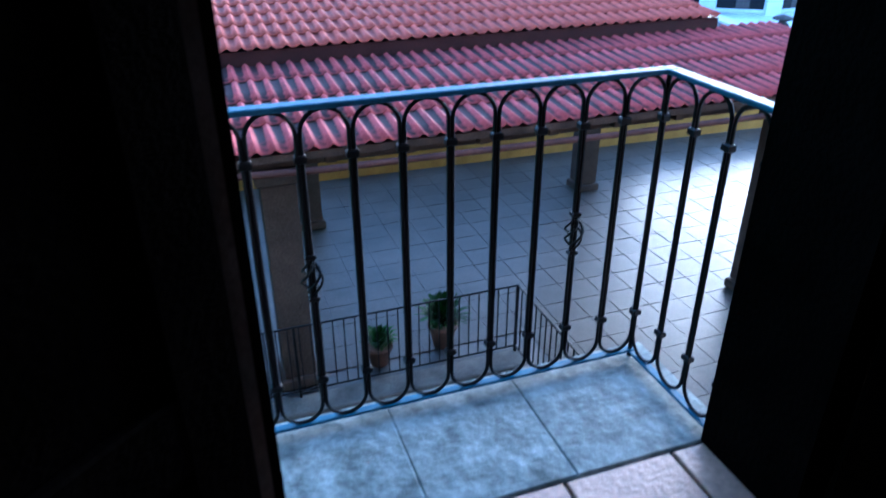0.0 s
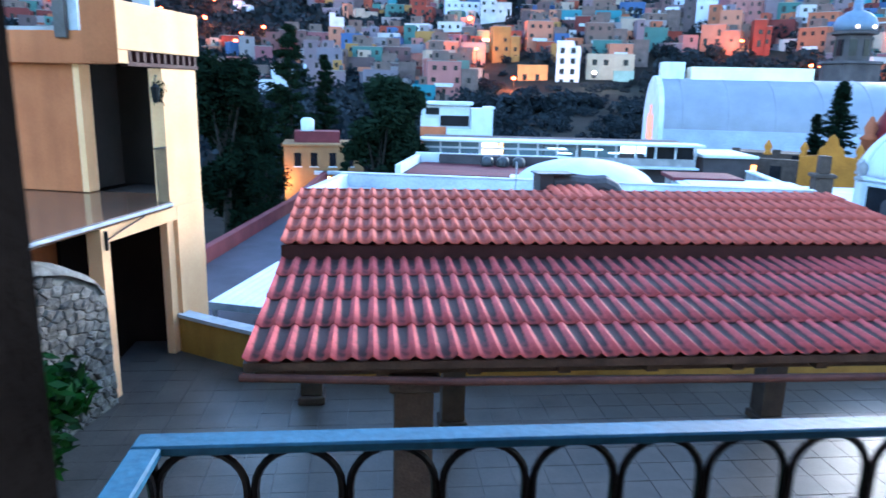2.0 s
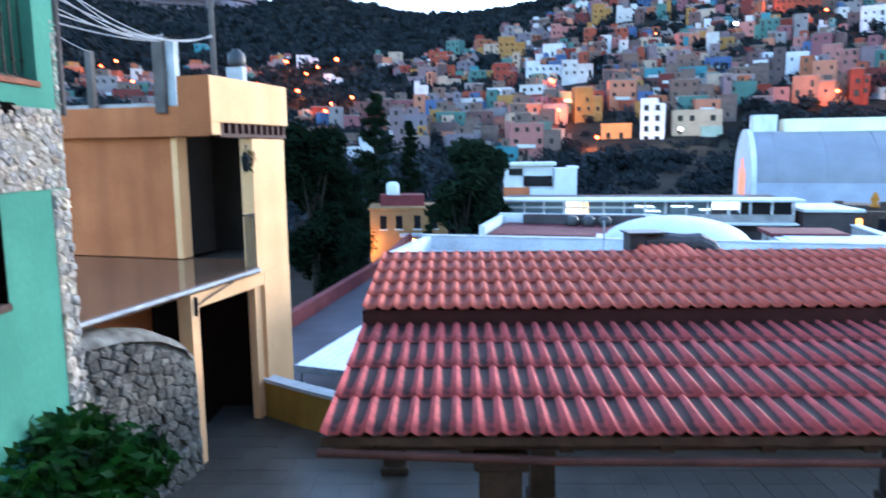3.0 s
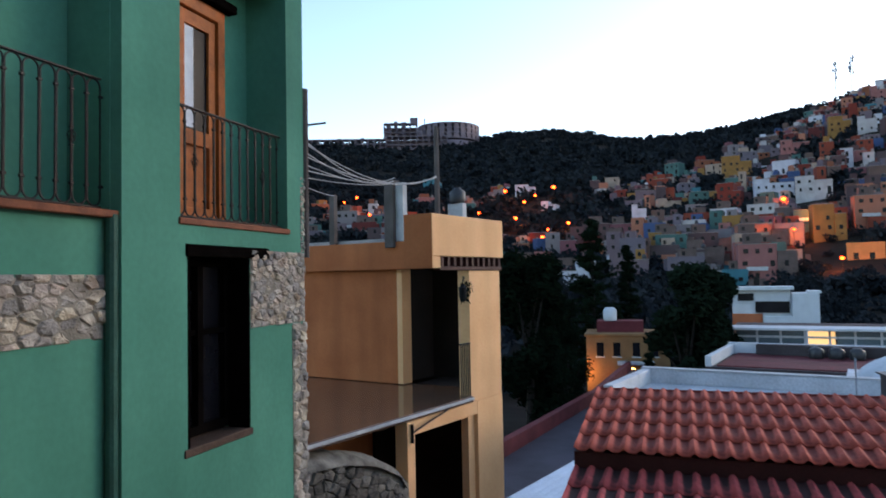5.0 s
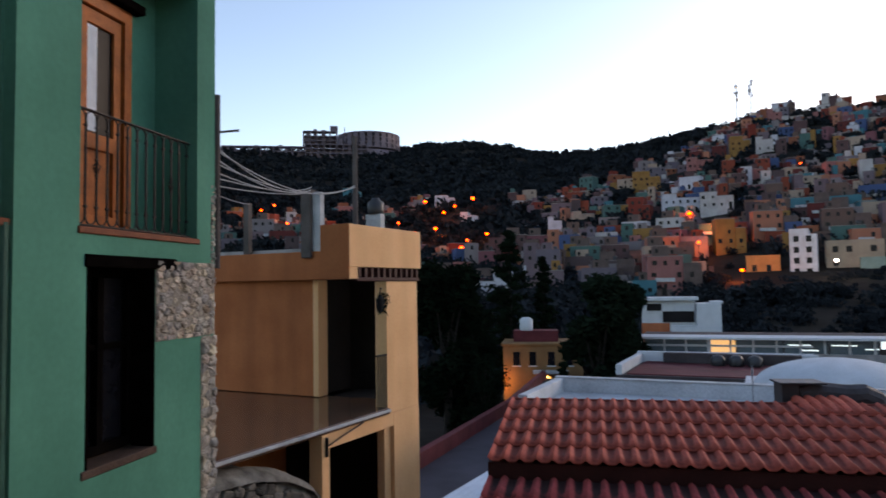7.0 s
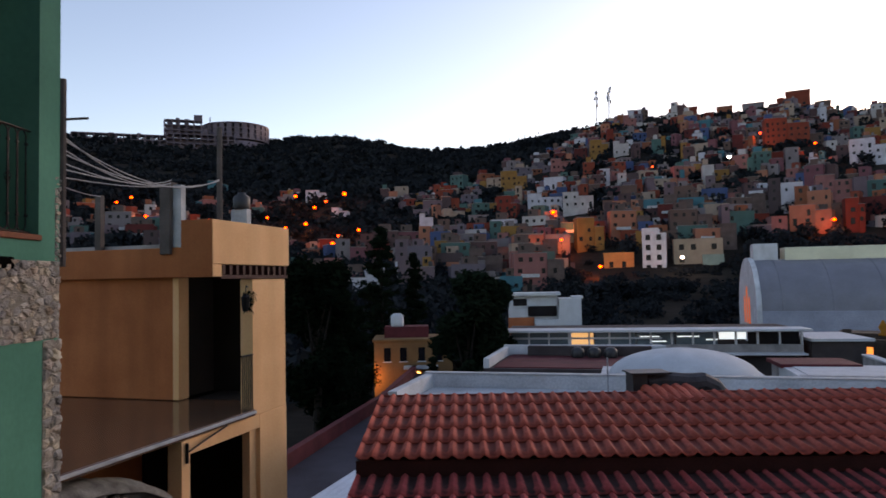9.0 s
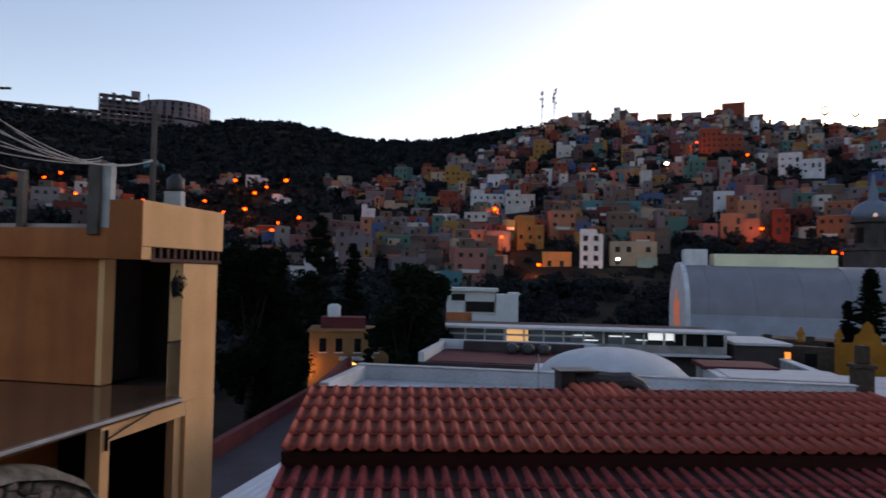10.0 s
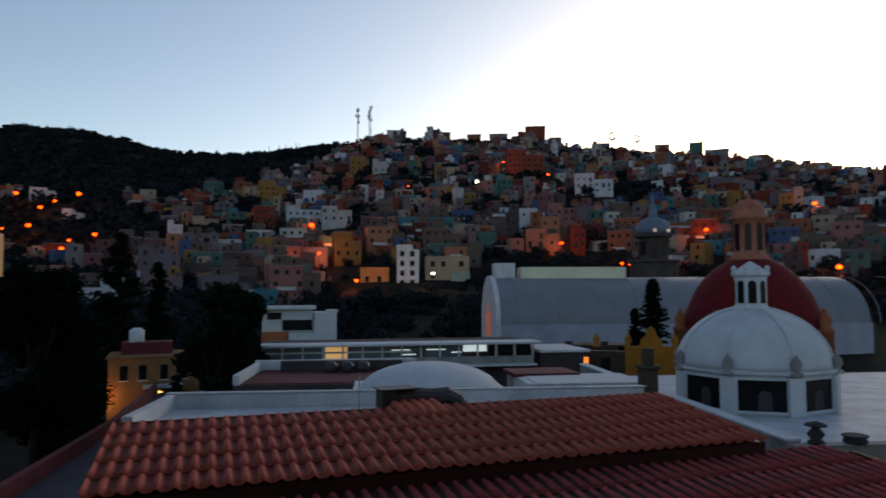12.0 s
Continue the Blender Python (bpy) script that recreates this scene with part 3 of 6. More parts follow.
def build_pavilion():
    p = thing("pavilion_roof", "two-tier pavilion roof of red corrugated tiles with dark grimy troughs", "roof")
    for nm, x0, x1, y0, y1, z0, z1, courses, mt in (("lower_roof", LOW_X0, LOW_X1, LOW_Y0, LOW_Y1, LOW_Z0, LOW_Z1, 4, ROOF_LOW), ("upper_roof", UP_X0, UP_X1, UP_Y0, UP_Y1, UP_Z0, UP_Z1, 5, ROOF_UP)):
        slope = math.degrees(math.atan2(z1 - z0, y1 - y0))
        run = math.hypot(y1 - y0, z1 - z0) / courses
        bm = B()
        m = pose(0, y0, z0, slope)
        cut = 1.35 if nm == "lower_roof" else 0.0
        full = run * courses
        vs = [bm.verts.new(m @ Vector(c)) for c in ((x0, 0.02, -0.05), (x1, 0.02, -0.05), (x1 - cut, full, -0.05), (x0, full, -0.05), (x0, 0.02, -0.028), (x1, 0.02, -0.028), (x1 - cut, full, -0.028), (x0, full, -0.028))]
        for q in ((3, 2, 1, 0), (4, 5, 6, 7), (0, 1, 5, 4), (1, 2, 6, 5), (2, 3, 7, 6), (3, 0, 4, 7)):
            bm.faces.new([vs[i] for i in q])
        deck = part(nm, bm, MAROON, p)
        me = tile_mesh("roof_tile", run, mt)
        rnd = random.Random(9)
        for c in range(courses):
            xe = x1 - cut * (c + 0.5) / courses
            for i in range(int((xe - x0) / PITCH)):
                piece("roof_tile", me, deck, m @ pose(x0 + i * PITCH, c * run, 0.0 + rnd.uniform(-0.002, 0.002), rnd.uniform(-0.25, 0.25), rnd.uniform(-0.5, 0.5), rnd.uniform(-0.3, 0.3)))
    # fascia between the tiers, eaves beam, gutter, rafters
    bm = B()
    box(bm, (UP_X0, 8.53, -0.60), (UP_X1, 8.60, -0.40), bev=0.005)
    part("fascia", bm, MAROON, p)
    bm = B()
    box(bm, (UP_X0 + 0.02, 8.66, -1.0), (UP_X0 + 0.14, 10.9, -0.42), bev=0.01)
    part("end_beam", bm, BEAM, p)
    bm = B()
    box(bm, (UP_X1 - 0.14, 8.66, -0.9), (UP_X1 - 0.02, 10.9, -0.42), bev=0.01)
    part("end_beam", bm, BEAM, p)
    bm = B()
    box(bm, (LOW_X0 + 0.05, 6.2, -1.02), (LOW_X1 - 0.3, 6.38, -0.82), bev=0.012)
    part("eaves_beam", bm, BEAM, p)
    bm = B()
    box(bm, (LOW_X0 + 0.05, 10.2, -0.66), (UP_X1 - 0.2, 10.38, -0.30), bev=0.012)
    part("back_beam", bm, BEAM, p)
    bm = B()
    tube(bm, [(LOW_X0 - 0.02, 5.90, -0.90), (0.2, 5.9, -0.97), (3.5, 5.88, -0.985), (LOW_X1, 5.88, -0.98)], 0.035, 10)
    part("gutter", bm, mat("rusty_gutter", (0.09, 0.036, 0.028), 0.7, 0.3, 4, 40, 0.2), p)
    bm = B()
    box(bm, (LOW_X0, 5.95, -0.875), (LOW_X1 - 0.1, 5.985, -0.80), bev=0.004)
    part("fascia", bm, BEAM, p)
    bm = B()
    box(bm, (-0.055, 0.0, -0.13), (0.055, 2.55, 0.0), bev=0.008)
    raf = mesh_of("rafter", bm, BEAM)
    for i in range(13):
        piece("rafter", raf, p, pose(LOW_X0 + 0.35 + i * 0.78, 6.0, -0.83, 4.9))
    # ridge covering broken by a vent
    bm = B()
    tube(bm, [(UP_X0, UP_Y1 + 0.02, UP_Z1 - 0.02), (UP_X1, UP_Y1 + 0.02, UP_Z1 - 0.02)], 0.03, 10)
    part("ridge", bm, ROOF_UP, p)


build_pavilion()


def build_roof_vent():
    v = thing("roof_vent", "dark sheet-metal vent box with a bent grey duct behind the ridge", "vent", (2.12, 11.35, -0.2), 4)
    bm = B()
    box(bm, (-0.06, -0.15, -0.2), (0.16, 0.2, 0.33), bev=0.01)
    box(bm, (-0.1, -0.2, 0.33), (0.5, 0.25, 0.355), bev=0.004)
    part("box", bm, BLACKPLASTIC, v)
    bm = B()
    tube(bm, [(0.2 + 0.14 * i, 0.05, 0.17 + 0.02 * math.sin(i)) for i in range(7)] + [(1.2, 0.05, 0.08), (1.3, 0.05, -0.05), (1.33, 0.05, -0.2)], 0.155, 12)
    part("duct", bm, mat("sooty_sheet", (0.06, 0.055, 0.058), 0.6, 0.3, 3, 30, 0.1), v)
    for i in range(5):
        bm = B()
        tube(bm, [(0.12 + 0.15 * i, -0.75, UP_Z1 + 0.10), (0.12 + 0.15 * i, -0.35, UP_Z1 + 0.18), (0.12 + 0.15 * i, -0.12, UP_Z1 + 0.20)], 0.075, 10)
        part("tile", bm, ROOF_UP, v)


build_roof_vent()

# ---- green house ----
GX = -4.17


def wall_with_holes(bm, x0, x1, y0, y1, z0, z1, holes):
    """A wall along y between x0 and x1, with rectangular openings (ya, yb, za, zb)."""
    ys = sorted({y0, y1, *[h[0] for h in holes], *[h[1] for h in holes]})
    zs = sorted({z0, z1, *[h[2] for h in holes], *[h[3] for h in holes]})
    for ya, yb in zip(ys, ys[1:]):
        for za, zb in zip(zs, zs[1:]):
            cy, cz = (ya + yb) / 2, (za + zb) / 2
            if not any(h[0] < cy < h[1] and h[2] < cz < h[3] for h in holes):
                box(bm, (x0, ya, za), (x1, yb, zb))
    bmesh.ops.remove_doubles(bm, verts=bm.verts, dist=1e-5)


def stone_cells(rnd, y0, y1, z0, z1, size):
    """Irregular many-sided stone outlines that fill a patch, wider than tall."""
    k = 1.45
    seeds = []
    for tries in range(6000):
        p = (rnd.uniform(y0, y1), rnd.uniform(z0, z1) * k)
        gap = size * rnd.choice((0.55, 0.8, 1.1))
        if all((p[0] - q[0]) ** 2 + (p[1] - q[1]) ** 2 > gap * gap for q in seeds):
            seeds.append(p)
    for p in seeds:
        poly = [(y0, z0 * k), (y1, z0 * k), (y1, z1 * k), (y0, z1 * k)]
        for q in seeds:
            dy, dz = q[0] - p[0], q[1] - p[1]
            if q is p or dy * dy + dz * dz > 16 * size * size:
                continue
            c = (dy * (p[0] + q[0]) + dz * (p[1] + q[1])) / 2
            out = []
            for a, b in zip(poly, poly[1:] + poly[:1]):
                sa, sb = a[0] * dy + a[1] * dz - c, b[0] * dy + b[1] * dz - c
                if sa <= 0:
                    out.append(a)
                if sa * sb < 0:
                    t = sa / (sa - sb)
                    out.append((a[0] + (b[0] - a[0]) * t, a[1] + (b[1] - a[1]) * t))
            poly = out
        if len(poly) > 2:
            yield [(y, z / k) for y, z in poly]


def hewn(rnd, x, outline, proud):
    """One rough-hewn stone facing +x: chamfered rim and an uneven face."""
    bm = B()
    n = len(outline)
    cy, cz = sum(p[0] for p in outline) / n, sum(p[1] for p in outline) / n
    rim = []
    for (ya, za), (yb, zb) in zip(outline, outline[1:] + outline[:1]):
        rim += [(ya, za), ((ya + yb) / 2, (za + zb) / 2)]
    face = x + proud * rnd.uniform(0.3, 1.0)
    rings = []
    for grow, dx in ((0.95, x - 0.05), (0.93, x + (face - x) * 0.4), (0.74, face)):
        rings.append([bm.verts.new((dx + (rnd.uniform(-0.25, 0.2) * proud if grow < 0.9 else 0), cy + (y - cy) * grow, cz + (z - cz) * grow)) for y, z in rim])
    m = len(rim)
    for a, b in zip(rings, rings[1:]):
        for i in range(m):
            bm.faces.new((a[i], a[(i + 1) % m], b[(i + 1) % m], b[i]))
    top = bm.verts.new((face + 0.12 * proud, cy, cz))
    for i in range(m):
        bm.faces.new((rings[-1][i], rings[-1][(i + 1) % m], top))
    bm.faces.new(rings[0][::-1])
    return bm


def rubble(parent, name, x, y0, y1, z0, z1, size, seed, material, ragged):
    """Random rubble in a patch of wall, facing +x, its edge broken unevenly."""
    rnd = random.Random(seed)
    for outline in stone_cells(rnd, y0, y1, z0, z1, size):
        if ragged and min(p[1] for p in outline) < z0 + 0.005 and rnd.random() < ragged:
            continue
        part(name, hewn(rnd, x, outline, size * 0.26), material, parent)


def build_green_house():
    g = thing("green_house", "green plastered townhouse with recessed balconies and exposed rubble stone", "house")
    rec1, rec2, win = (0.9, 4.80, 2.02, 4.46), (5.42, 7.03, 2.01, 4.46), (5.50, 6.36, 0.17, 1.72)
    bm = B()
    wall_with_holes(bm, GX - 0.47, GX, 4.80, 7.36, -7.4, 6.2, [rec2, win])
    part("wall", bm, GREEN, g)
    bm = B()
    wall_with_holes(bm, GX - 0.47, GX - 0.10, 0.95, 4.80, -7.4, 6.2, [(0.95, 4.79, 2.02, 4.46)])
    part("wall", bm, GREEN, g)
    bm = B()
    box(bm, (GX - 5.0, 0.95, -7.4), (GX - 0.76, 7.36, 6.2))
    part("wall", bm, GREEN, g)
    for lo, hi in (((0.62, 0.95, 1.9), (0.50, 4.80, 4.6)), ((0.50, 0.95, 1.9), (0.47, 4.80, 2.02)), ((0.50, 0.95, 4.46), (0.47, 4.80, 4.6)), ((0.62, 4.80, 1.9), (0.47, 5.88, 4.6)),
                   ((0.75, 5.88, 1.9), (0.60, 7.36, 4.6)), ((0.60, 6.61, 1.9), (0.47, 7.36, 4.6)), ((0.60, 5.88, 4.13), (0.47, 6.61, 4.6))):
        bm = B()
        box(bm, (GX - lo[0], lo[1], lo[2]), (GX - hi[0], hi[1], hi[2]))
        part("recess_wall", bm, GREEN, g)
    # sills under both recesses
    for y0, y1, off in ((0.95, 4.80, -0.02), (5.40, 7.05, 0.02)):
        bm = B()
        box(bm, (GX - 0.3, y0, 1.975), (GX + off, y1, 2.03), bev=0.008)
        part("sill", bm, mat("terracotta_sill", (0.16, 0.052, 0.024), 0.7, 0.3, 5, 40, 0.2), g)
    # balcony door
    d = part("door", box(B(), (GX - 0.54, 5.9, 2.03), (GX - 0.51, 6.59, 2.9)), OAK, g, "honey-coloured wooden balcony door with a tall pane")
    xf = GX - 0.495
    for lo, hi in (((xf - 0.05, 5.86, 2.03), (xf + 0.05, 5.96, 4.16)), ((xf - 0.05, 6.53, 2.03), (xf + 0.05, 6.63, 4.16)), ((xf - 0.05, 5.96, 4.03), (xf + 0.05, 6.53, 4.16))):
        bm = B()
        box(bm, lo, hi, bev=0.008)
        part("frame", bm, OAK, d)
    for lo, hi in (((xf - 0.03, 5.97, 2.05), (xf + 0.02, 6.07, 4.02)), ((xf - 0.03, 6.42, 2.05), (xf + 0.02, 6.52, 4.02)), ((xf - 0.03, 6.07, 2.05), (xf + 0.02, 6.42, 2.2)),
                   ((xf - 0.03, 6.07, 2.78), (xf + 0.02, 6.42, 2.92)), ((xf - 0.03, 6.07, 3.89), (xf + 0.02, 6.42, 4.02))):
        bm = B()
        box(bm, lo, hi, bev=0.006)
        part("stile", bm, OAK, d)
    bm = B()
    box(bm, (xf - 0.015, 6.07, 2.92), (xf - 0.009, 6.42, 3.89))
    part("pane", bm, mat("unlit_door_pane", (0.006, 0.006, 0.008), 0.3, 0.2, 2, 10, 0.0, spec=0.04), d)
    bm = B()
    for i in range(5):
        tube(bm, [(xf - 0.002, 6.085 + i * 0.028, 2.94), (xf - 0.002, 6.09 + i * 0.027, 3.88)], 0.013, 6)
    part("curtain", bm, CURTAIN, d)
    bm = B()
    box(bm, (GX - 0.47, 5.81, 4.16), (GX - 0.36, 6.72, 4.25), bev=0.01)
    part("lintel", bm, DARKWOOD, g)
    # window
    w = part("window", box(B(), (GX - 0.32, 5.50, 0.17), (GX - 0.28, 6.36, 1.72)), DARKGLASS, g, "deep dark wooden window under a timber lintel")
    xw = GX - 0.25
    for lo, hi in (((xw - 0.02, 5.50, 0.20), (xw + 0.03, 5.57, 1.72)), ((xw - 0.02, 6.29, 0.20), (xw + 0.03, 6.36, 1.72)), ((xw - 0.02, 5.57, 1.65), (xw + 0.03, 6.29, 1.72)),
                   ((xw - 0.02, 5.57, 0.20), (xw + 0.03, 6.29, 0.28)), ((xw - 0.02, 5.90, 0.28), (xw + 0.04, 5.97, 1.65)), ((xw - 0.02, 5.57, 1.05), (xw + 0.02, 5.90, 1.10)), ((xw - 0.02, 5.97, 1.05), (xw + 0.02, 6.29, 1.10))):
        bm = B()
        box(bm, lo, hi, bev=0.005)
        part("frame", bm, DARKWOOD, w)
    for lo, hi in (((GX - 0.215, 6.335, 0.186), (GX + 0.004, 6.357, 1.718)), ((GX - 0.215, 5.503, 0.186), (GX + 0.004, 5.525, 1.718))):
        bm = B()
        box(bm, lo, hi, bev=0.003)
        part("lining", bm, DARKWOOD, w)
    bm = B()
    box(bm, (GX - 0.27, 5.46, 0.12), (GX + 0.015, 6.38, 0.185), bev=0.008)
    part("sill", bm, BEAM, g)
    bm = B()
    box(bm, (GX - 0.3, 5.48, 1.72), (GX + 0.02, 6.66, 1.82), bev=0.008)
    part("lintel", bm, DARKWOOD, g)
    # exposed stone
    for nm, x, y0, y1, z0, z1, sz, sd, rg in (("stone", GX - 0.11, 2.2, 4.74, 1.12, 1.58, 0.17, 11, 0.3), ("stone", GX - 0.01, 6.37, 7.36, 1.08, 1.80, 0.15, 12, 0.0), ("quoin", GX - 0.01, 7.10, 7.38, -2.2, 1.08, 0.21, 13, 0.0),
                                          ("quoin", GX - 0.02, 7.28, 7.39, 1.8, 2.6, 0.13, 14, 0.0)):
        bm = B()
        box(bm, (x - 0.05, y0, z0 + 0.02), (x + 0.014, y1 - 0.01, z1 - 0.02))
        part("mortar", bm, MORTAR, g)
        rubble(g, nm, x, y0, y1, z0, z1, sz, sd, RUBBLE, rg)
    # balcony railings
    railing_run(g, 12, 0.127, 0.93, pose(GX - 0.09, 5.46, 2.03, 0, 0, 90), (2, 10), 0.007)
    railing_run(g, 10, 0.127, 0.93, pose(GX - 0.14, 3.48, 2.03, 0, 0, 90), (3, 8), 0.007)
    for x, y0, y1 in ((GX - 0.09, 5.42, 7.03), (GX - 0.14, 0.95, 4.74)):
        for z in (2.96, 2.045):
            bm = B()
            box(bm, (x - 0.018, y0, z), (x + 0.018, y1, z + 0.014), bev=0.003)
            part("handrail", bm, IRON, g)
    # Dark tube added for the shadow line down the pier's edge.
    bm = B()
    tube(bm, [(GX - 0.055, 4.765, -3.5), (GX - 0.055, 4.765, 2.0)], 0.045, 10)
    part("pier_shadow_tube", bm, mat("dark_green_shadow", (0.02, 0.075, 0.055), 0.6, 0.2, 4, 40, 0.1), g)
    bm = B()
    tube(bm, [(GX + 0.0, 7.40, 1.75), (GX + 0.0, 7.40, 3.55)], 0.035, 8)
    tube(bm, [(GX + 0.0, 7.40, 3.16), (GX + 0.22, 7.46, 3.18)], 0.012, 6)
    part("conduit", bm, STAINED, g)


build_green_house()

# Near-black plaster: the loggia's inner shade is put into its colour.
DARKPLASTER = mat("shade_dark_plaster", (0.018, 0.013, 0.011), 0.9, 0.2, 1.5, 30, 0.2)

# ---- yellow house, turned 15 degrees: u runs out of its bright face, v along it ----
YEL = pose(-4.65, 11.43, 0, 0, 0, -15)


def build_yellow_house():
    h = new("yellow_house")
    h.matrix_world = YEL
    tagged(h, "unfinished ochre house with a dark loggia and a polished terrace slab", "house")
    def b(name, lo, hi, mt, bev=0.01, label=""):
        bm = B()
        box(bm, lo, hi, None, bev)
        return part(name, bm, mt, h, label)
    b("pillar", (-0.30, 2.06, -0.81), (-0.05, 3.22, 1.64), YELLOW)
    b("lower_pillar", (-0.30, 2.28, -7.4), (-0.05, 3.24, -0.811), YELLOW)
    b("wall", (-9, 2.57, -0.68), (-2.125, 2.85, 2.27), YELLOW_SHADE)
    b("jamb", (-2.12, 2.55, -0.68), (-1.99, 2.86, 1.70), YELLOW)
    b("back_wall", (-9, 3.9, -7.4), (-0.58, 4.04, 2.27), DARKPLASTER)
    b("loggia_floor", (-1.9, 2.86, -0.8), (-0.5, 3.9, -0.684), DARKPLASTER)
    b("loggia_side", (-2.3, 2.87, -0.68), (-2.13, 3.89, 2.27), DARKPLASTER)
    b("roof_slab", (-9, 2.57, 2.275), (-0.62, 4.05, 2.36), CONCRETE, 0.005)
    b("parapet", (-0.6, 0.8, 1.89), (0, 3.3, 2.63), YELLOW)
    b("parapet_leg", (-0.6, 0.8, 1.68), (-0.004, 1.05, 1.888), YELLOW)
    b("parapet", (-9, 2.40, 1.70), (-0.605, 2.565, 2.28), YELLOW_SHADE)
    # Thin panel lays the shaded copy over the parapet's side.
    b("parapet_face", (-0.6, 0.785, 1.68), (-0.012, 0.799, 2.63), YELLOW_SHADE, 0.003)
    b("slab", (-9, -4.6, -0.80), (0.0, 2.055, -0.69), POLISHED, 0.012)
    b("slab", (-9, 2.056, -0.80), (-0.302, 2.858, -0.692), POLISHED, 0.002)
    b("slab_edge", (0.001, -4.6, -0.76), (0.02, 2.055, -0.71), CAPSTONE, 0.004)
    b("lintel", (-0.25, 0.2, -1.06), (-0.054, 2.275, -0.815), YELLOW)
    b("post", (-0.25, 0.0, TERRACE), (-0.004, 0.2, -0.81), YELLOW)
    b("lower_jamb", (-0.28, 2.06, TERRACE), (-0.13, 2.275, -1.06), YELLOW)
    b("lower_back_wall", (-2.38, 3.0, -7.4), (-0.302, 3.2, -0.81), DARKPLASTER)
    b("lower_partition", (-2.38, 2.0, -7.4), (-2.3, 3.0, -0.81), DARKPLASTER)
    b("lower_side_wall", (-2.6, -4.6, -7.4), (-2.4, 3.2, -0.81), YELLOW_SHADE)
    # rafters and a maroon board under the overhang
    bm = B()
    box(bm, (-0.04, 0, -0.085), (0.04, 0.14, 0.085), bev=0.006)
    raf = mesh_of("rafter_end", bm, MAROON)
    for i in range(11):
        piece("rafter_end", raf, h, pose(-0.168, 1.15 + i * 0.205, 1.80, 0, 0, -90))
    b("fascia_board", (-0.22, 1.055, 1.642), (-0.17, 3.28, 1.888), DARKWOOD)
    b("eaves_beam", (-0.165, 1.055, 1.645), (-0.02, 3.28, 1.712), MAROON, 0.006)
    b("column", (-2.24, 2.32, 2.15), (-2.02, 2.56, 3.56), STAINED)
    b("column", (-2.015, 2.42, 2.281), (-1.83, 2.56, 3.5), CAPSTONE)
    b("column", (-3.9, 2.45, 2.0), (-3.76, 2.56, 3.4), STAINED)
    b("column", (-1.2, 3.15, 2.1), (-0.84, 3.3, 3.05), CAPSTONE)
    bm = B()
    lathe(bm, [(0.15, 0), (0.17, 0.05), (0.17, 0.24), (0.08, 0.31), (0.08, 0.34)], 18, (-1.02, 3.25, 3.052))
    part("water_tank", bm, BLACKPLASTIC, h)
    # little balustrade of the loggia and a hanging lantern
    for i in range(6):
        bm = B()
        tube(bm, [(-0.06, 1.74 + 0.06 * i, -0.69), (-0.06, 1.74 + 0.06 * i, 0.27)], 0.011, 6)
        part("baluster", bm, IRON, h)
    bm = B()
    box(bm, (-0.075, 1.70, 0.27), (-0.045, 2.06, 0.30), bev=0.004)
    part("handrail", bm, IRON, h)
    # dry creeper hanging from the rafters beside the pillar
    rnd = random.Random(61)
    bm = B()
    for i in range(120):
        z = 1.45 - rnd.random() ** 1.3 * 0.36
        p0 = Vector((-0.02 + rnd.uniform(-0.06, 0.03), 1.92 + rnd.gauss(0, 0.06), z))
        leaf_strip(bm, p0, p0 + Vector((rnd.uniform(-0.05, 0.05), rnd.uniform(-0.09, 0.09), -rnd.uniform(0.04, 0.12))), 0.012, 0.0, 2)
    part("creeper", bm, LEAF, h, "dry dark creeper hanging under the eaves")
    bm = B()
    tube(bm, [(-0.1, 1.98, 1.5), (-0.05, 1.86, 1.52), (-0.03, 1.8, 1.42)], 0.012, 6)
    lathe(bm, [(0.02, 0.42), (0.08, 0.36), (0.07, 0.2), (0.05, 0.12), (0.02, 0.1)], 8, (-0.03, 1.8, 0.96), False)
    part("lantern", bm, IRON, h)
    bm = B()
    tube(bm, [(0.02, 0.08, -1.0), (0.03, 0.5, -0.9), (0.05, 1.1, -0.78)], 0.015, 6)
    tube(bm, [(0.02, 0.1, -1.15), (0.02, 0.1, -0.85)], 0.025, 6)
    part("bracket", bm, IRON, h)


build_yellow_house()


def build_pole_and_cables():
    m = YEL
    bm = B()
    tube(bm, [m @ Vector((-1.70, 3.5, 2.36)), m @ Vector((-1.70, 3.5, 4.82))], 0.062, 10, taper=0.85)
    single("utility_pole", bm, STAINED, "slim dark grey utility pole beside the yellow house", "pole")
    for za, ub, vb, zb, sag in ((3.12, -2.1, 2.5, 3.62, 0.26), (3.06, -1.70, 3.5, 3.74, 0.34), (2.97, -2.1, 2.5, 3.56, 0.20), (2.90, -1.70, 3.5, 3.72, 0.26), (2.80, -2.1, 2.5, 3.55, 0.13), (2.72, -1.70, 3.5, 3.70, 0.16),
                                (2.63, -2.1, 2.5, 3.5, 0.06), (2.57, -3.8, 2.5, 3.38, 0.03)):
        b0 = m @ Vector((ub, vb, zb))
        pts = []
        for i in range(15):
            s = i / 14
            q = Vector((-4.3, 7.38, za)).lerp(b0, s)
            q.z -= sag * 4 * s * (1 - s)
            pts.append(q)
        bm = B()
        tube(bm, pts, 0.009, 5)
        single("overhead_cable", bm, CABLE, "thin overhead cable sagging from the green house", "cable", group="overhead cables")


build_pole_and_cables()


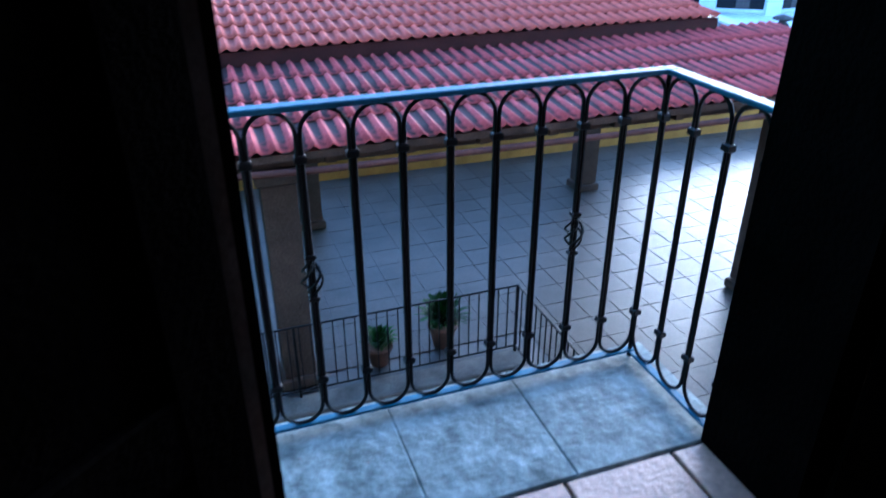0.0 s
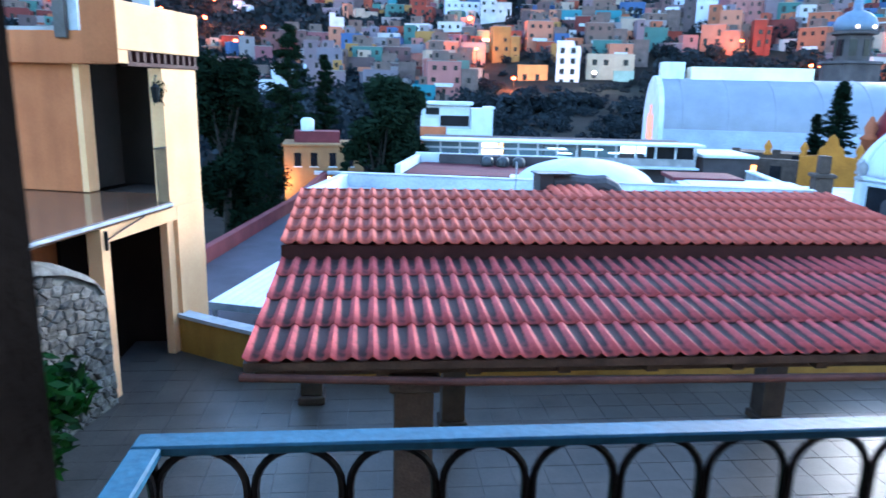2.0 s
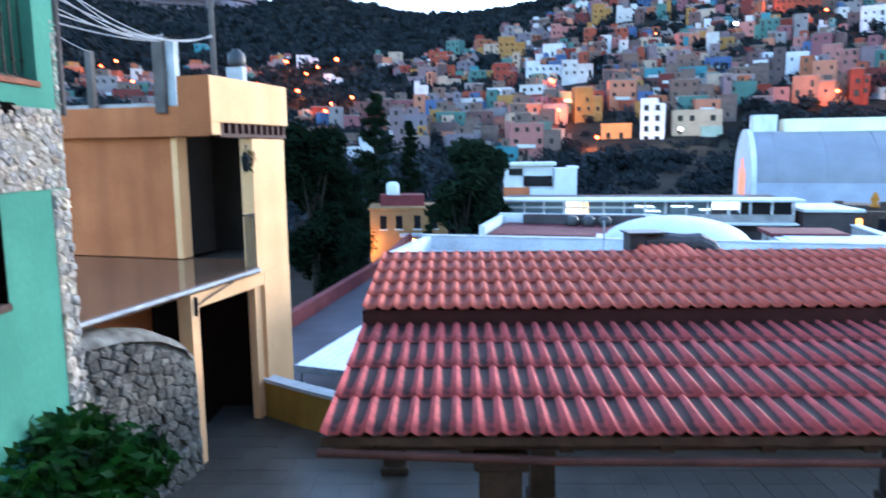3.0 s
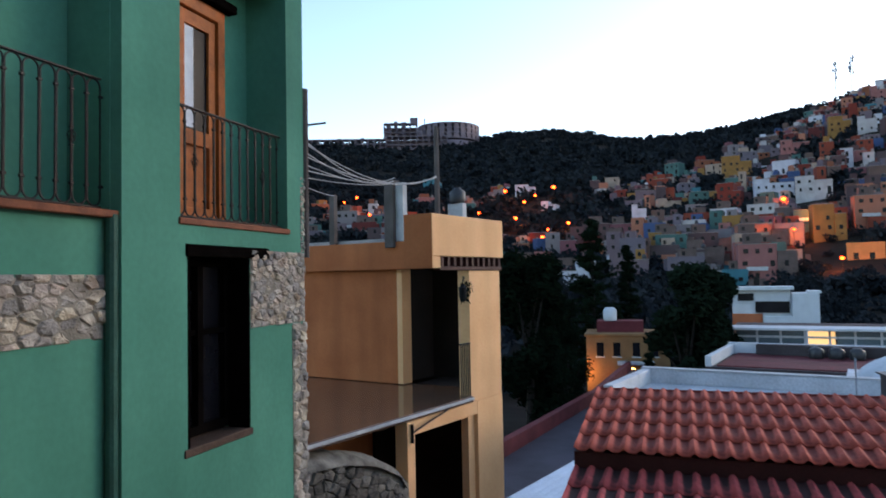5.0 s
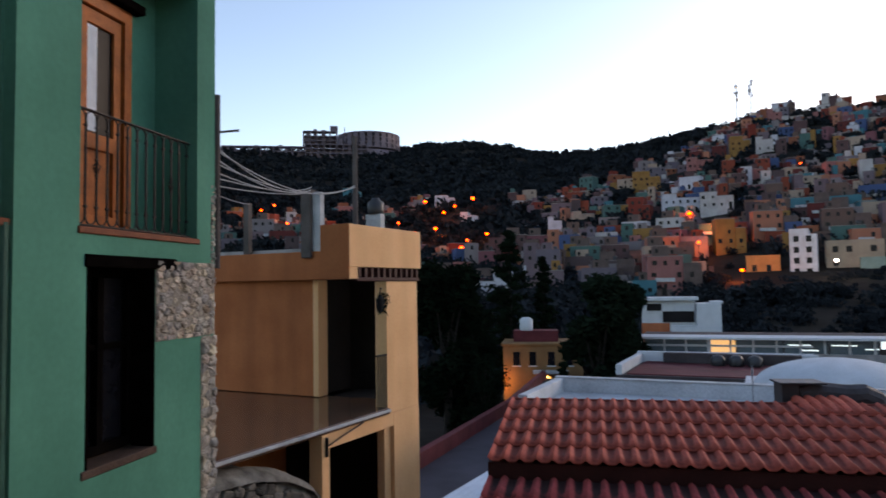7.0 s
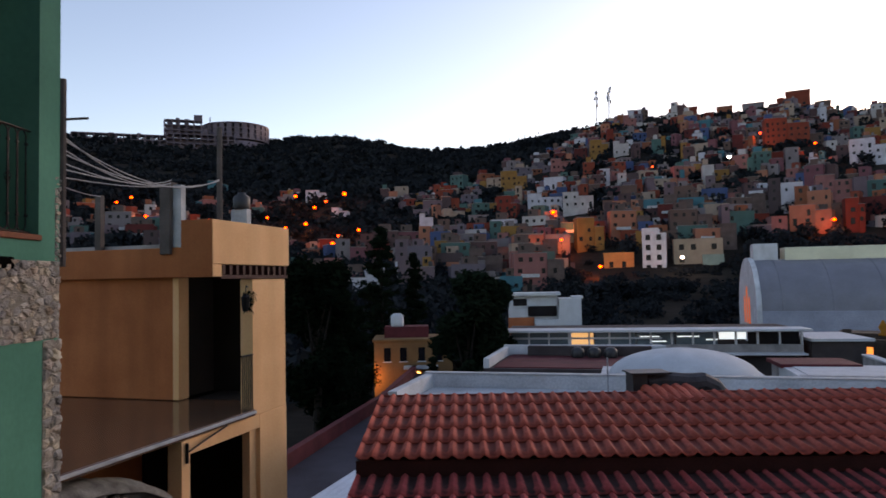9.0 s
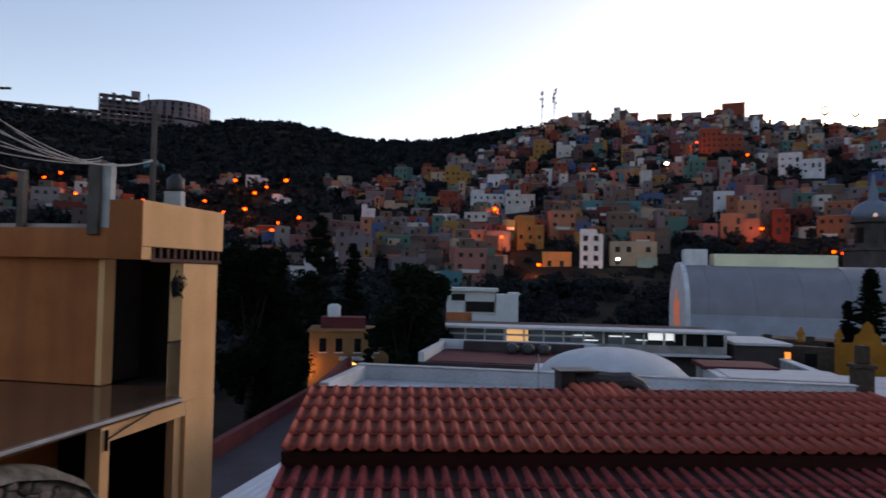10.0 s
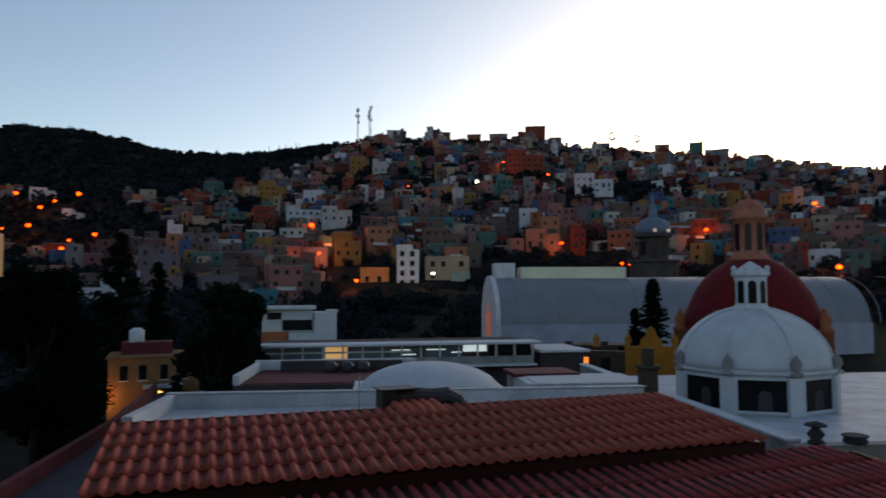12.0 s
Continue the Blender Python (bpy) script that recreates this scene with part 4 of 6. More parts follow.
def build_boulder_wall():
    """Rough stone retaining wall under the slab, its top rounded and its end curved."""
    rnd = random.Random(21)
    WASHED = mat("cement_washed_rubble", (0.13, 0.115, 0.095), 0.95, 0.4, 4, 40, 0.6, tint=(0.26, 0.24, 0.205))
    w = new("stone_wall")
    w.matrix_world = YEL
    tagged(w, "rough grey rubble retaining wall with a cement-capped rounded top", "wall")
    bm = B()
    prof = [(-4.6, -0.92), (-2.2, -0.90), (-1.6, -0.95), (-0.9, -1.12), (-0.3, -1.42), (-0.06, -1.75), (-0.02, -2.3), (-0.02, TERRACE)]
    back = [bm.verts.new((-1.4, v, z)) for v, z in prof] + [bm.verts.new((-1.4, -4.6, TERRACE))]
    front = [bm.verts.new((-0.06 + 0.1 * (z < -1.4), v, z - (0.10 if z > -1.5 else 0))) for v, z in prof] + [bm.verts.new((0.15, -4.6, TERRACE))]
    n = len(back)
    for i in range(n):
        bm.faces.new((back[i], back[(i + 1) % n], front[(i + 1) % n], front[i]))
    bm.faces.new(back[::-1]), bm.faces.new(front)
    part("core", bm, WASHED, w)
    def top_at(v):
        return lerp_table(prof[:7], v)
    for outline in stone_cells(rnd, -4.6, -0.08, TERRACE, -1.0, 0.26):
        mid = sum(p[1] for p in outline) / len(outline)
        if max(p[1] for p in outline) < top_at(max(p[0] for p in outline)) - 0.10 and rnd.random() < 0.9:
            part("stone", hewn(rnd, 0.01 + 0.09 * (-1.0 - mid) / 2.6, outline, 0.05), BOULDER, w)
    cap = B()
    rows = []
    for i in range(56):
        v = -4.6 + i * 0.081
        zt = top_at(min(v, -0.14))
        row = []
        for k in range(9):
            a = math.pi * (k / 8)
            wob = 0.03 * noise.noise((v * 2.5, k * 0.5, 3.0)) + 0.015 * noise.noise((v * 7, k * 1.4, 1.0))
            row.append(cap.verts.new((-0.32 + 0.40 * math.cos(a), min(v, -0.10), zt - 0.16 + (0.17 + wob) * math.sin(a))))
        rows.append(row)
    for q, t in zip(rows, rows[1:]):
        for k in range(8):
            cap.faces.new((q[k], q[k + 1], t[k + 1], t[k])).smooth = True
    cap.faces.new(rows[0][::-1]), cap.faces.new(rows[-1])
    part("cap", cap, WASHED, w)


build_boulder_wall()


def leaf_cloud(bm, centre, radii, count, size, rnd, shell=0.55):
    """Many small leaves spread through an uneven rounded volume."""
    for i in range(count):
        d = Vector((rnd.gauss(0, 1), rnd.gauss(0, 1), rnd.gauss(0, 1))).normalized()
        q = shell + (1 - shell) * rnd.random()
        bump = 1 + 0.35 * noise.noise(d * 2.3 + Vector(centre))
        p = Vector((centre[0] + d.x * radii[0] * q * bump, centre[1] + d.y * radii[1] * q * bump, centre[2] + d.z * radii[2] * q * bump))
        a = Vector((rnd.gauss(0, 1), rnd.gauss(0, 1), rnd.gauss(0, 0.6))).normalized() * size * rnd.uniform(0.6, 1.3)
        b = a.orthogonal().normalized() * size * rnd.uniform(0.25, 0.5)
        vs = [bm.verts.new(p + o) for o in (-a, b * 0.9, a, -b * 0.9)]
        bm.faces.new(vs)


def build_shrub():
    rnd = random.Random(31)
    s = thing("shrub", "glossy dark green shrub growing at the foot of the green wall", "shrub", (-4.25, 6.4, TERRACE))
    bm = B()
    for k in range(7):
        a = k * 0.9
        tube(bm, [(0, 0, 0), (0.15 * math.cos(a), 0.15 * math.sin(a), 1.1), (0.45 * math.cos(a), 0.4 * math.sin(a), 2.3)], 0.04, 6, taper=0.4)
    part("stem", bm, BARK, s)
    bm = B()
    for c, r, n in (((-0.15, 0.1, 2.46), (0.5, 0.5, 0.36), 640), ((0.32, 0.3, 2.42), (0.42, 0.45, 0.38), 600), ((0.80, 0.25, 2.24), (0.42, 0.42, 0.36), 600), ((-0.75, -0.15, 2.36), (0.5, 0.5, 0.40), 520),
                    ((-0.4, -0.7, 2.2), (0.5, 0.5, 0.45), 520), ((0.35, -0.45, 2.2), (0.5, 0.5, 0.42), 560), ((0.75, -0.2, 1.95), (0.40, 0.4, 0.36), 480), ((0.25, 0.0, 1.7), (0.62, 0.55, 0.5), 700), ((-0.1, -0.1, 1.2), (0.55, 0.5, 0.6), 600), ((-0.1, 0.0, 0.6), (0.5, 0.5, 0.6), 500)):
        leaf_cloud(bm, c, r, n, 0.095, rnd, 0.4)
    part("foliage", bm, SHRUBLEAF, s)


build_shrub()


def wall_along(bm, line, thick, z0, z1, lip=0.0):
    """A wall of even thickness that follows a line on the plan."""
    pts = [Vector((x, y, 0)) for x, y in line]
    rows = []
    for i, p in enumerate(pts):
        d = (pts[min(i + 1, len(pts) - 1)] - pts[max(i - 1, 0)]).normalized()
        side = Vector((-d.y, d.x, 0))
        a, b = p - side * lip, p + side * (thick + lip)
        rows.append([bm.verts.new((q.x, q.y, z)) for q, z in ((a, z0), (b, z0), (b, z1), (a, z1))])
    for s, t in zip(rows, rows[1:]):
        for k in range(4):
            bm.faces.new((s[k], s[(k + 1) % 4], t[(k + 1) % 4], t[k]))
    bm.faces.new(rows[0][::-1]), bm.faces.new(rows[-1])
    return bm


def build_parapets():
    """Low parapet that curves round from the yellow house and runs along the terrace."""
    curve = [(-4.36, 14.1), (-4.39, 13.97), (-4.36, 13.84), (-4.27, 13.72), (-4.1, 13.56), (-3.4, 13.07), (-2.6, 12.55), (-2.0, 12.24)]
    for line in (curve, [(curve[-1][0] + 0.004, curve[-1][1]), (4.0, 12.1), (14.0, 11.9)]):
        w = tagged(new("terrace_parapet"), "low ochre parapet with a grey coping round the terrace", "parapet", kind="structure")
        part("wall", wall_along(B(), line, 0.2, TERRACE - 0.3, TERRACE + 0.68), OCHRE, w)
        part("coping", wall_along(B(), line, 0.2, TERRACE + 0.681, TERRACE + 0.75, 0.04), CAPSTONE, w)


build_parapets()

# ---- roofs beyond the pavilion ----
def solid(h, name, lo, hi, mt, bev=0.01, label=""):
    bm = B()
    box(bm, lo, hi, None, bev)
    return part(name, bm, mt, h, label)


def placed(name, label, category, x, y, z, rz, group=""):
    return thing(name, label, category, (x, y, z), rz, group)


def build_white_roof():
    h = placed("white_house", "white flat-roofed house with low parapets behind the pavilion", "house", -1.76, 15.29, 0, -13)
    solid(h, "wall", (0, 0, -7.4), (10.9, 2.75, -1.02), WORNWHITE)
    solid(h, "parapet", (0, 2.76, -1.5), (10.9, 2.96, -0.70), WORNWHITE, 0.015)
    solid(h, "parapet", (-0.2, 0, -1.5), (-0.002, 2.96, -0.70), WORNWHITE, 0.015)
    solid(h, "parapet", (0, -0.2, -1.5), (10.9, -0.002, -0.86), WORNWHITE, 0.015)
    solid(h, "coping", (-0.23, 2.74, -0.70), (10.95, 2.99, -0.67), CAPSTONE, 0.006)
    p = placed("shell_roof", "low white shell dome roof", "dome", *bearing(16.9, 27), -2.1, -13)
    bm = B()
    lathe(bm, [(2.62 * math.cos(a), 1.03 * math.sin(a)) for a in (math.pi / 2 * i / 12 for i in range(13))], 40)
    part("shell", bm, WHITE, p)
    solid(p, "base", (-2.9, -2.9, -5), (2.9, 2.9, -0.01), WORNWHITE)
    bm = B()
    tube(bm, [(0, 0, 0), (0, 0, 1.75)], 0.016, 6)
    single("vent_pipe", bm, PIPEGREY, "thin upright pipe on the white roof", "pipe").matrix_world = pose(*bearing(11.3, 15.4), -1.9)


build_white_roof()


def build_skylight_building():
    h = placed("market_hall", "long low white building with a glazed clerestory", "building", *bearing(3.6, 46), -0.26, -8)
    L = 17.9
    solid(h, "roof", (-0.4, -0.6, -1.66), (L + 0.3, 1.5, -1.50), WHITE, 0.03)
    solid(h, "rear_roof", (-0.2, 1.51, -1.75), (L + 0.1, 6, -1.62), DARKSTONE, 0.03)
    solid(h, "wall", (0, 0.6, -9), (L, 5.6, -3.0), DARKSTONE)
    for i, (u0, u1, mt) in enumerate(((0.1, 3.9, PALEGLASS), (4.0, 5.4, WARMWIN), (5.5, 8.0, PALEGLASS), (8.1, 10.4, PALEGLASS), (10.5, 13.0, PALEGLASS), (13.1, 14.7, COLDWIN), (14.8, 17.8, DARKGLASS))):
        solid(h, "pane", (u0, 0.62, -2.9 if i != 5 else -2.2), (u1, 0.68, -1.75), mt, 0)
    for i in range(15):
        solid(h, "mullion", (i * L / 14 - 0.06, 0.45, -2.98), (i * L / 14 + 0.06, 0.61, -1.72), WHITE, 0)
    for u0, u1, z in ((8.3, 9.5, -2.05), (10.6, 11.9, -2.05), (12.3, 13.0, -2.25), (8.9, 9.9, -2.35)):
        solid(h, "tube_light", (u0, 0.585, z), (u1, 0.61, z + 0.07), COLDWIN, 0)
    solid(h, "rail", (0, 0.35, -2.15), (9.6, 0.44, -2.03), WHITE, 0)
    solid(h, "rail", (0, 0.35, -2.6), (9.6, 0.44, -2.48), WHITE, 0)
    solid(h, "ledge", (-0.3, -0.6, -3.1), (L, 0.58, -2.98), WHITE, 0.02)
    solid(h, "sill_wall", (9.7, 0.3, -3.0), (L, 0.44, -2.5), GREYSTONE, 0.02)
    solid(h, "end_block", (L + 0.4, 0, -9), (L + 3.4, 5, -2.3), DARKSTONE)
    solid(h, "end_roof", (L + 0.3, -0.3, -2.3), (L + 3.8, 5, -2.12), WHITE, 0.02)
    a = placed("annex_roof", "white parapet roof with a dark red terrace floor", "building", *bearing(1.5, 36), 0, -13)
    solid(a, "wall", (0, 0, -9), (9.2, 6.5, -2.95), DARKSTONE)
    solid(a, "terrace", (0.5, 0.25, -2.95), (8.6, 6.2, -2.90), BRICKRED, 0)
    solid(a, "parapet", (0, 6.2, -2.95), (9.2, 6.5, -2.35), WHITE, 0.02)
    solid(a, "parapet", (0, 0, -2.95), (0.3, 6.19, -2.45), WHITE, 0.02)
    solid(a, "back_wall", (1.5, 5.6, -2.9), (8.4, 6.18, -2.36), DARKSTONE, 0.02)
    for i in range(3):
        bm = B()
        lathe(bm, [(0.32, 0), (0.36, 0.05), (0.36, 0.42), (0.2, 0.55), (0.1, 0.58)], 14, (4.4 + 0.9 * i, 4.9, -2.895))
        part("water_tank", bm, BLACKPLASTIC, a)
    b = placed("chapel_roof", "white flat roof with a raised edge between the domes", "building", *bearing(25.2, 34), 0, -13)
    solid(b, "wall", (0, 0, -9), (6.0, 5, -2.95), WORNWHITE)
    solid(b, "edge", (-0.1, -0.1, -2.95), (6.1, 0.2, -2.8), CAPSTONE, 0.02)
    solid(b, "strip", (0.4, 0.4, -2.95), (5.6, 4.6, -2.90), WHITE, 0)
    c = placed("red_shed", "small shed with a dark red roof", "building", *bearing(24.0, 38), 0, -10)
    solid(c, "wall", (0, 0, -9), (3.2, 2.5, -3.0), GREYSTONE)
    solid(c, "roof", (-0.2, -0.2, -3.0), (3.4, 2.7, -2.8), BRICKRED, 0.02)


build_skylight_building()


def build_white_villa():
    h = placed("white_villa", "stepped white modern house with a recessed dark window", "house", *bearing(3.6, 72), 0, -6)
    solid(h, "upper_roof", (-0.2, -0.2, -0.20), (5.3, 4, 0.12), WHITE, 0.02)
    solid(h, "upper_wall", (0.1, 0.5, -1.4), (5.0, 4, -0.21), WHITE)
    solid(h, "window", (0.5, 0.44, -1.2), (1.9, 0.52, -0.5), DARKGLASS, 0)
    solid(h, "window", (2.0, 0.40, -2.3), (4.9, 0.48, -1.25), DARKGLASS, 0)
    solid(h, "brick_base", (0, 0.2, -8), (2.6, 0.6, -2.4), mat("orange_render", (0.40, 0.12, 0.05), 0.85, 0.2, 0.8, 10, 0.2))
    solid(h, "lower_wall", (0, 0.61, -8), (5.1, 4, -1.41), WHITE)
    solid(h, "tower", (5.11, -0.6, -8), (7.3, 4, -0.5), WHITE)
    solid(h, "tower", (6.4, -0.55, -0.5), (7.5, 3.5, -1.2 + 0.9), WHITE)
    solid(h, "apron", (2.7, -0.7, -8), (5.1, 0.2, -2.6), WHITE)
    s = placed("floodlight", "two-armed street floodlight with lit heads", "street lamp", *bearing(6.3, 52), -9, 0)
    bm = B()
    tube(bm, [(0, 0, 0), (0, 0, 6.6)], 0.06, 8)
    tube(bm, [(-1.2, 0, 6.55), (0, 0, 6.75), (1.3, 0, 6.5)], 0.05, 6)
    part("pole", bm, IRON, s)
    for x, z in ((-1.25, 6.5), (0.15, 6.7)):
        bm = B()
        box(bm, (x - 0.22, -0.12, z - 0.05), (x + 0.22, 0.12, z + 0.05), bev=0.02)
        part("lamp_head", bm, COLDLAMP, s)


build_white_villa()


def arch_prof(w, h, n=8):
    """Outline of a round-headed opening of width w and height h, from its foot."""
    r = w / 2
    return [(-r, 0), (r, 0)] + [(r * math.cos(a), h - r + r * math.sin(a)) for a in (math.pi * i / n for i in range(n + 1))]


def prism(bm, outline, y0, y1, m=None):
    f = [bm.verts.new(m @ Vector((x, y0, z)) if m else (x, y0, z)) for x, z in outline]
    g = [bm.verts.new(m @ Vector((x, y1, z)) if m else (x, y1, z)) for x, z in outline]
    n = len(f)
    bm.faces.new(f), bm.faces.new(g[::-1])
    for i in range(n):
        bm.faces.new((f[i], g[i], g[(i + 1) % n], f[(i + 1) % n]))
    return bm


def build_market_vault():
    """The great barrel-vaulted hall: its axis runs along the valley."""
    h = placed("vaulted_hall", "barrel-vaulted hall with grey sheet roof and arched gable", "building", *bearing(22.3, 95), 0, -15)
    L, R = 52.0, 9.0
    bm = B()
    sec = [(R + R * math.cos(math.pi - a), 2.0 * 0 - 3.0 + 6.5 * math.sin(a)) for a in (math.pi * i / 24 for i in range(25))]
    rows = [[bm.verts.new((u, y, z)) for y, z in sec] for u in (0.6, L)]
    for i in range(24):
        f = bm.faces.new((rows[0][i], rows[1][i], rows[1][i + 1], rows[0][i + 1]))
        f.smooth = True
    part("vault", bm, GREYROOF, h)
    bm = B()
    m = Matrix(((0, 1, 0, 0), (1, 0, 0, R), (0, 0, 1, 0), (0, 0, 0, 1)))
    out = [(-R - 0.3, -9), (R + 0.3, -9)] + [((R + 0.3) * math.cos(a), -3.0 + 6.8 * math.sin(a)) for a in (math.pi * i / 24 for i in range(25))]
    prism(bm, out, 0, 0.6, m)
    part("gable", bm, WORNWHITE, h)
    for k, hh in ((-2.4, 3.6), (0, 5.0), (2.4, 3.6)):
        bm = B()
        prism(bm, arch_prof(1.1, hh), -0.06, 0.0, m @ pose(k, 0, -5.0))
        part("window", bm, glow("gable_window_light", (1.0, 0.2, 0.04), 0.10), h)
    solid(h, "side_wall", (0.6, -0.4, -9), (L, 0.0, -3.0), mat("pale_blue_wash", (0.28, 0.30, 0.36), 0.8, 0.15, 0.4, 8, 0.1))
    for i in range(12):
        bm = B()
        pts = [(3 + i * 5.6, y, z + 0.03) for y, z in sec[:13]]
        tube(bm, pts, 0.07, 5)
        part("roof_seam", bm, GREYROOF, h)
    solid(h, "clerestory", (4.6, R - 2.0, 3.3), (20.0, R + 2.0, 5.0), mat("cream_paint", (0.62, 0.60, 0.44), 0.8, 0.1, 0.5, 8, 0.1), 0.05)
    solid(h, "roof_hut", (0.8, R - 1.5, 3.0), (3.8, R + 1.5, 5.6), WORNWHITE, 0.05)


build_market_vault()


def ring_windows(h, n, r, w, hh, z, mt, a0=0.0, recess=0.05):
    for i in range(n):
        a = a0 + 2 * math.pi * i / n
        bm = B()
        prism(bm, [(-w / 2, z), (w / 2, z), (w / 2, z + hh), (-w / 2, z + hh)], r - recess - 0.2, r - recess, pose(0, 0, 0, 0, 0, math.degrees(a) - 90))
        part("window", bm, mt, h)


def build_white_dome():
    x, y = bearing(41.6, 36)
    h = placed("white_dome", "whitewashed octagonal church dome with a small lantern", "dome", x, y, 0, -13)
    bm = B()
    lathe(bm, [(3.42, -3.9), (3.42, -2.05), (3.5, -2.03), (3.62, -1.95), (3.62, -1.82), (3.4, -1.8)], 8, smooth=False)
    part("drum", bm, WHITE, h)
    bm = B()
    lathe(bm, [(3.38 * math.cos(a), -1.82 + 2.62 * math.sin(a)) for a in (math.pi / 2 * i / 16 for i in range(16))] + [(0.35, 0.8)], 48)
    part("shell", bm, WHITE, h)
    for i in range(8):
        a = i * math.pi / 4
        bm = B()
        pts = [(3.42 * math.cos(q) * math.cos(a), 3.42 * math.cos(q) * math.sin(a), -1.82 + 2.66 * math.sin(q)) for q in (math.pi / 2 * k / 10 for k in range(10))]
        tube(bm, pts, 0.06, 5)
        part("rib", bm, WHITE, h)
        bm = B()
        box(bm, (-0.34, -0.34, -3.9), (0.34, 0.34, -2.06), pose(3.2 * math.cos(a), 3.2 * math.sin(a), 0, 0, 0, math.degrees(a)), 0.03)
        part("buttress", bm, WHITE, h)
        bm = B()
        lathe(bm, [(0.28, 0), (0.28, 0.12), (0.12, 0.2), (0.24, 0.42), (0.2, 0.62), (0.06, 0.8), (0.03, 0.9)], 10, (3.48 * math.cos(a), 3.48 * math.sin(a), -2.0))
        part("finial", bm, GREYSTONE, h)
        b = math.pi / 8 + i * math.pi / 4
        m = pose(3.18 * math.cos(b), 3.18 * math.sin(b), 0, 0, 0, math.degrees(b))
        w = part("window", box(B(), (-0.06, -1.0, -3.55), (0.02, 1.0, -2.2), m), DARKGLASS, h)
        for y0, y1, z0, z1 in ((-1.04, -0.96, -3.6, -2.15), (0.96, 1.04, -3.6, -2.15), (-0.96, 0.96, -2.2, -2.12), (-0.96, 0.96, -3.62, -3.5)):
            part("frame", box(B(), (-0.05, y0, z0), (0.07, y1, z1), m), WHITE, w)
        bm = B()
        prism(bm, arch_prof(0.55, 0.85), 0.0, 0.03, m @ pose(0.021, 0.1, -3.48, 0, 0, 90) @ pose(0, 0, 0))
        part("lattice", bm, DARKSTONE, w)
    bm = B()
    lathe(bm, [(0.95, 0.55), (0.85, 0.8), (0.72, 0.9), (0.72, 2.2), (0.85, 2.3), (0.8, 2.42), (0.55, 2.62), (0.2, 2.85), (0.05, 2.95)], 8, smooth=False)
    part("lantern", bm, WHITE, h)
    for i in range(8):
        a = i * math.pi / 4
        bm = B()
        prism(bm, arch_prof(0.36, 1.05), 0.60, 0.672, pose(0, 0, 1.0, 0, 0, math.degrees(a) + 22.5 - 90))
        part("lantern_opening", bm, DARKGLASS, h)
        bm = B()
        lathe(bm, [(0.09, 0), (0.09, 0.1), (0.05, 0.18), (0.10, 0.3), (0.03, 0.45)], 8, (0.78 * math.cos(a), 0.78 * math.sin(a), 2.3))
        part("pinnacle", bm, WHITE, h)


build_white_dome()


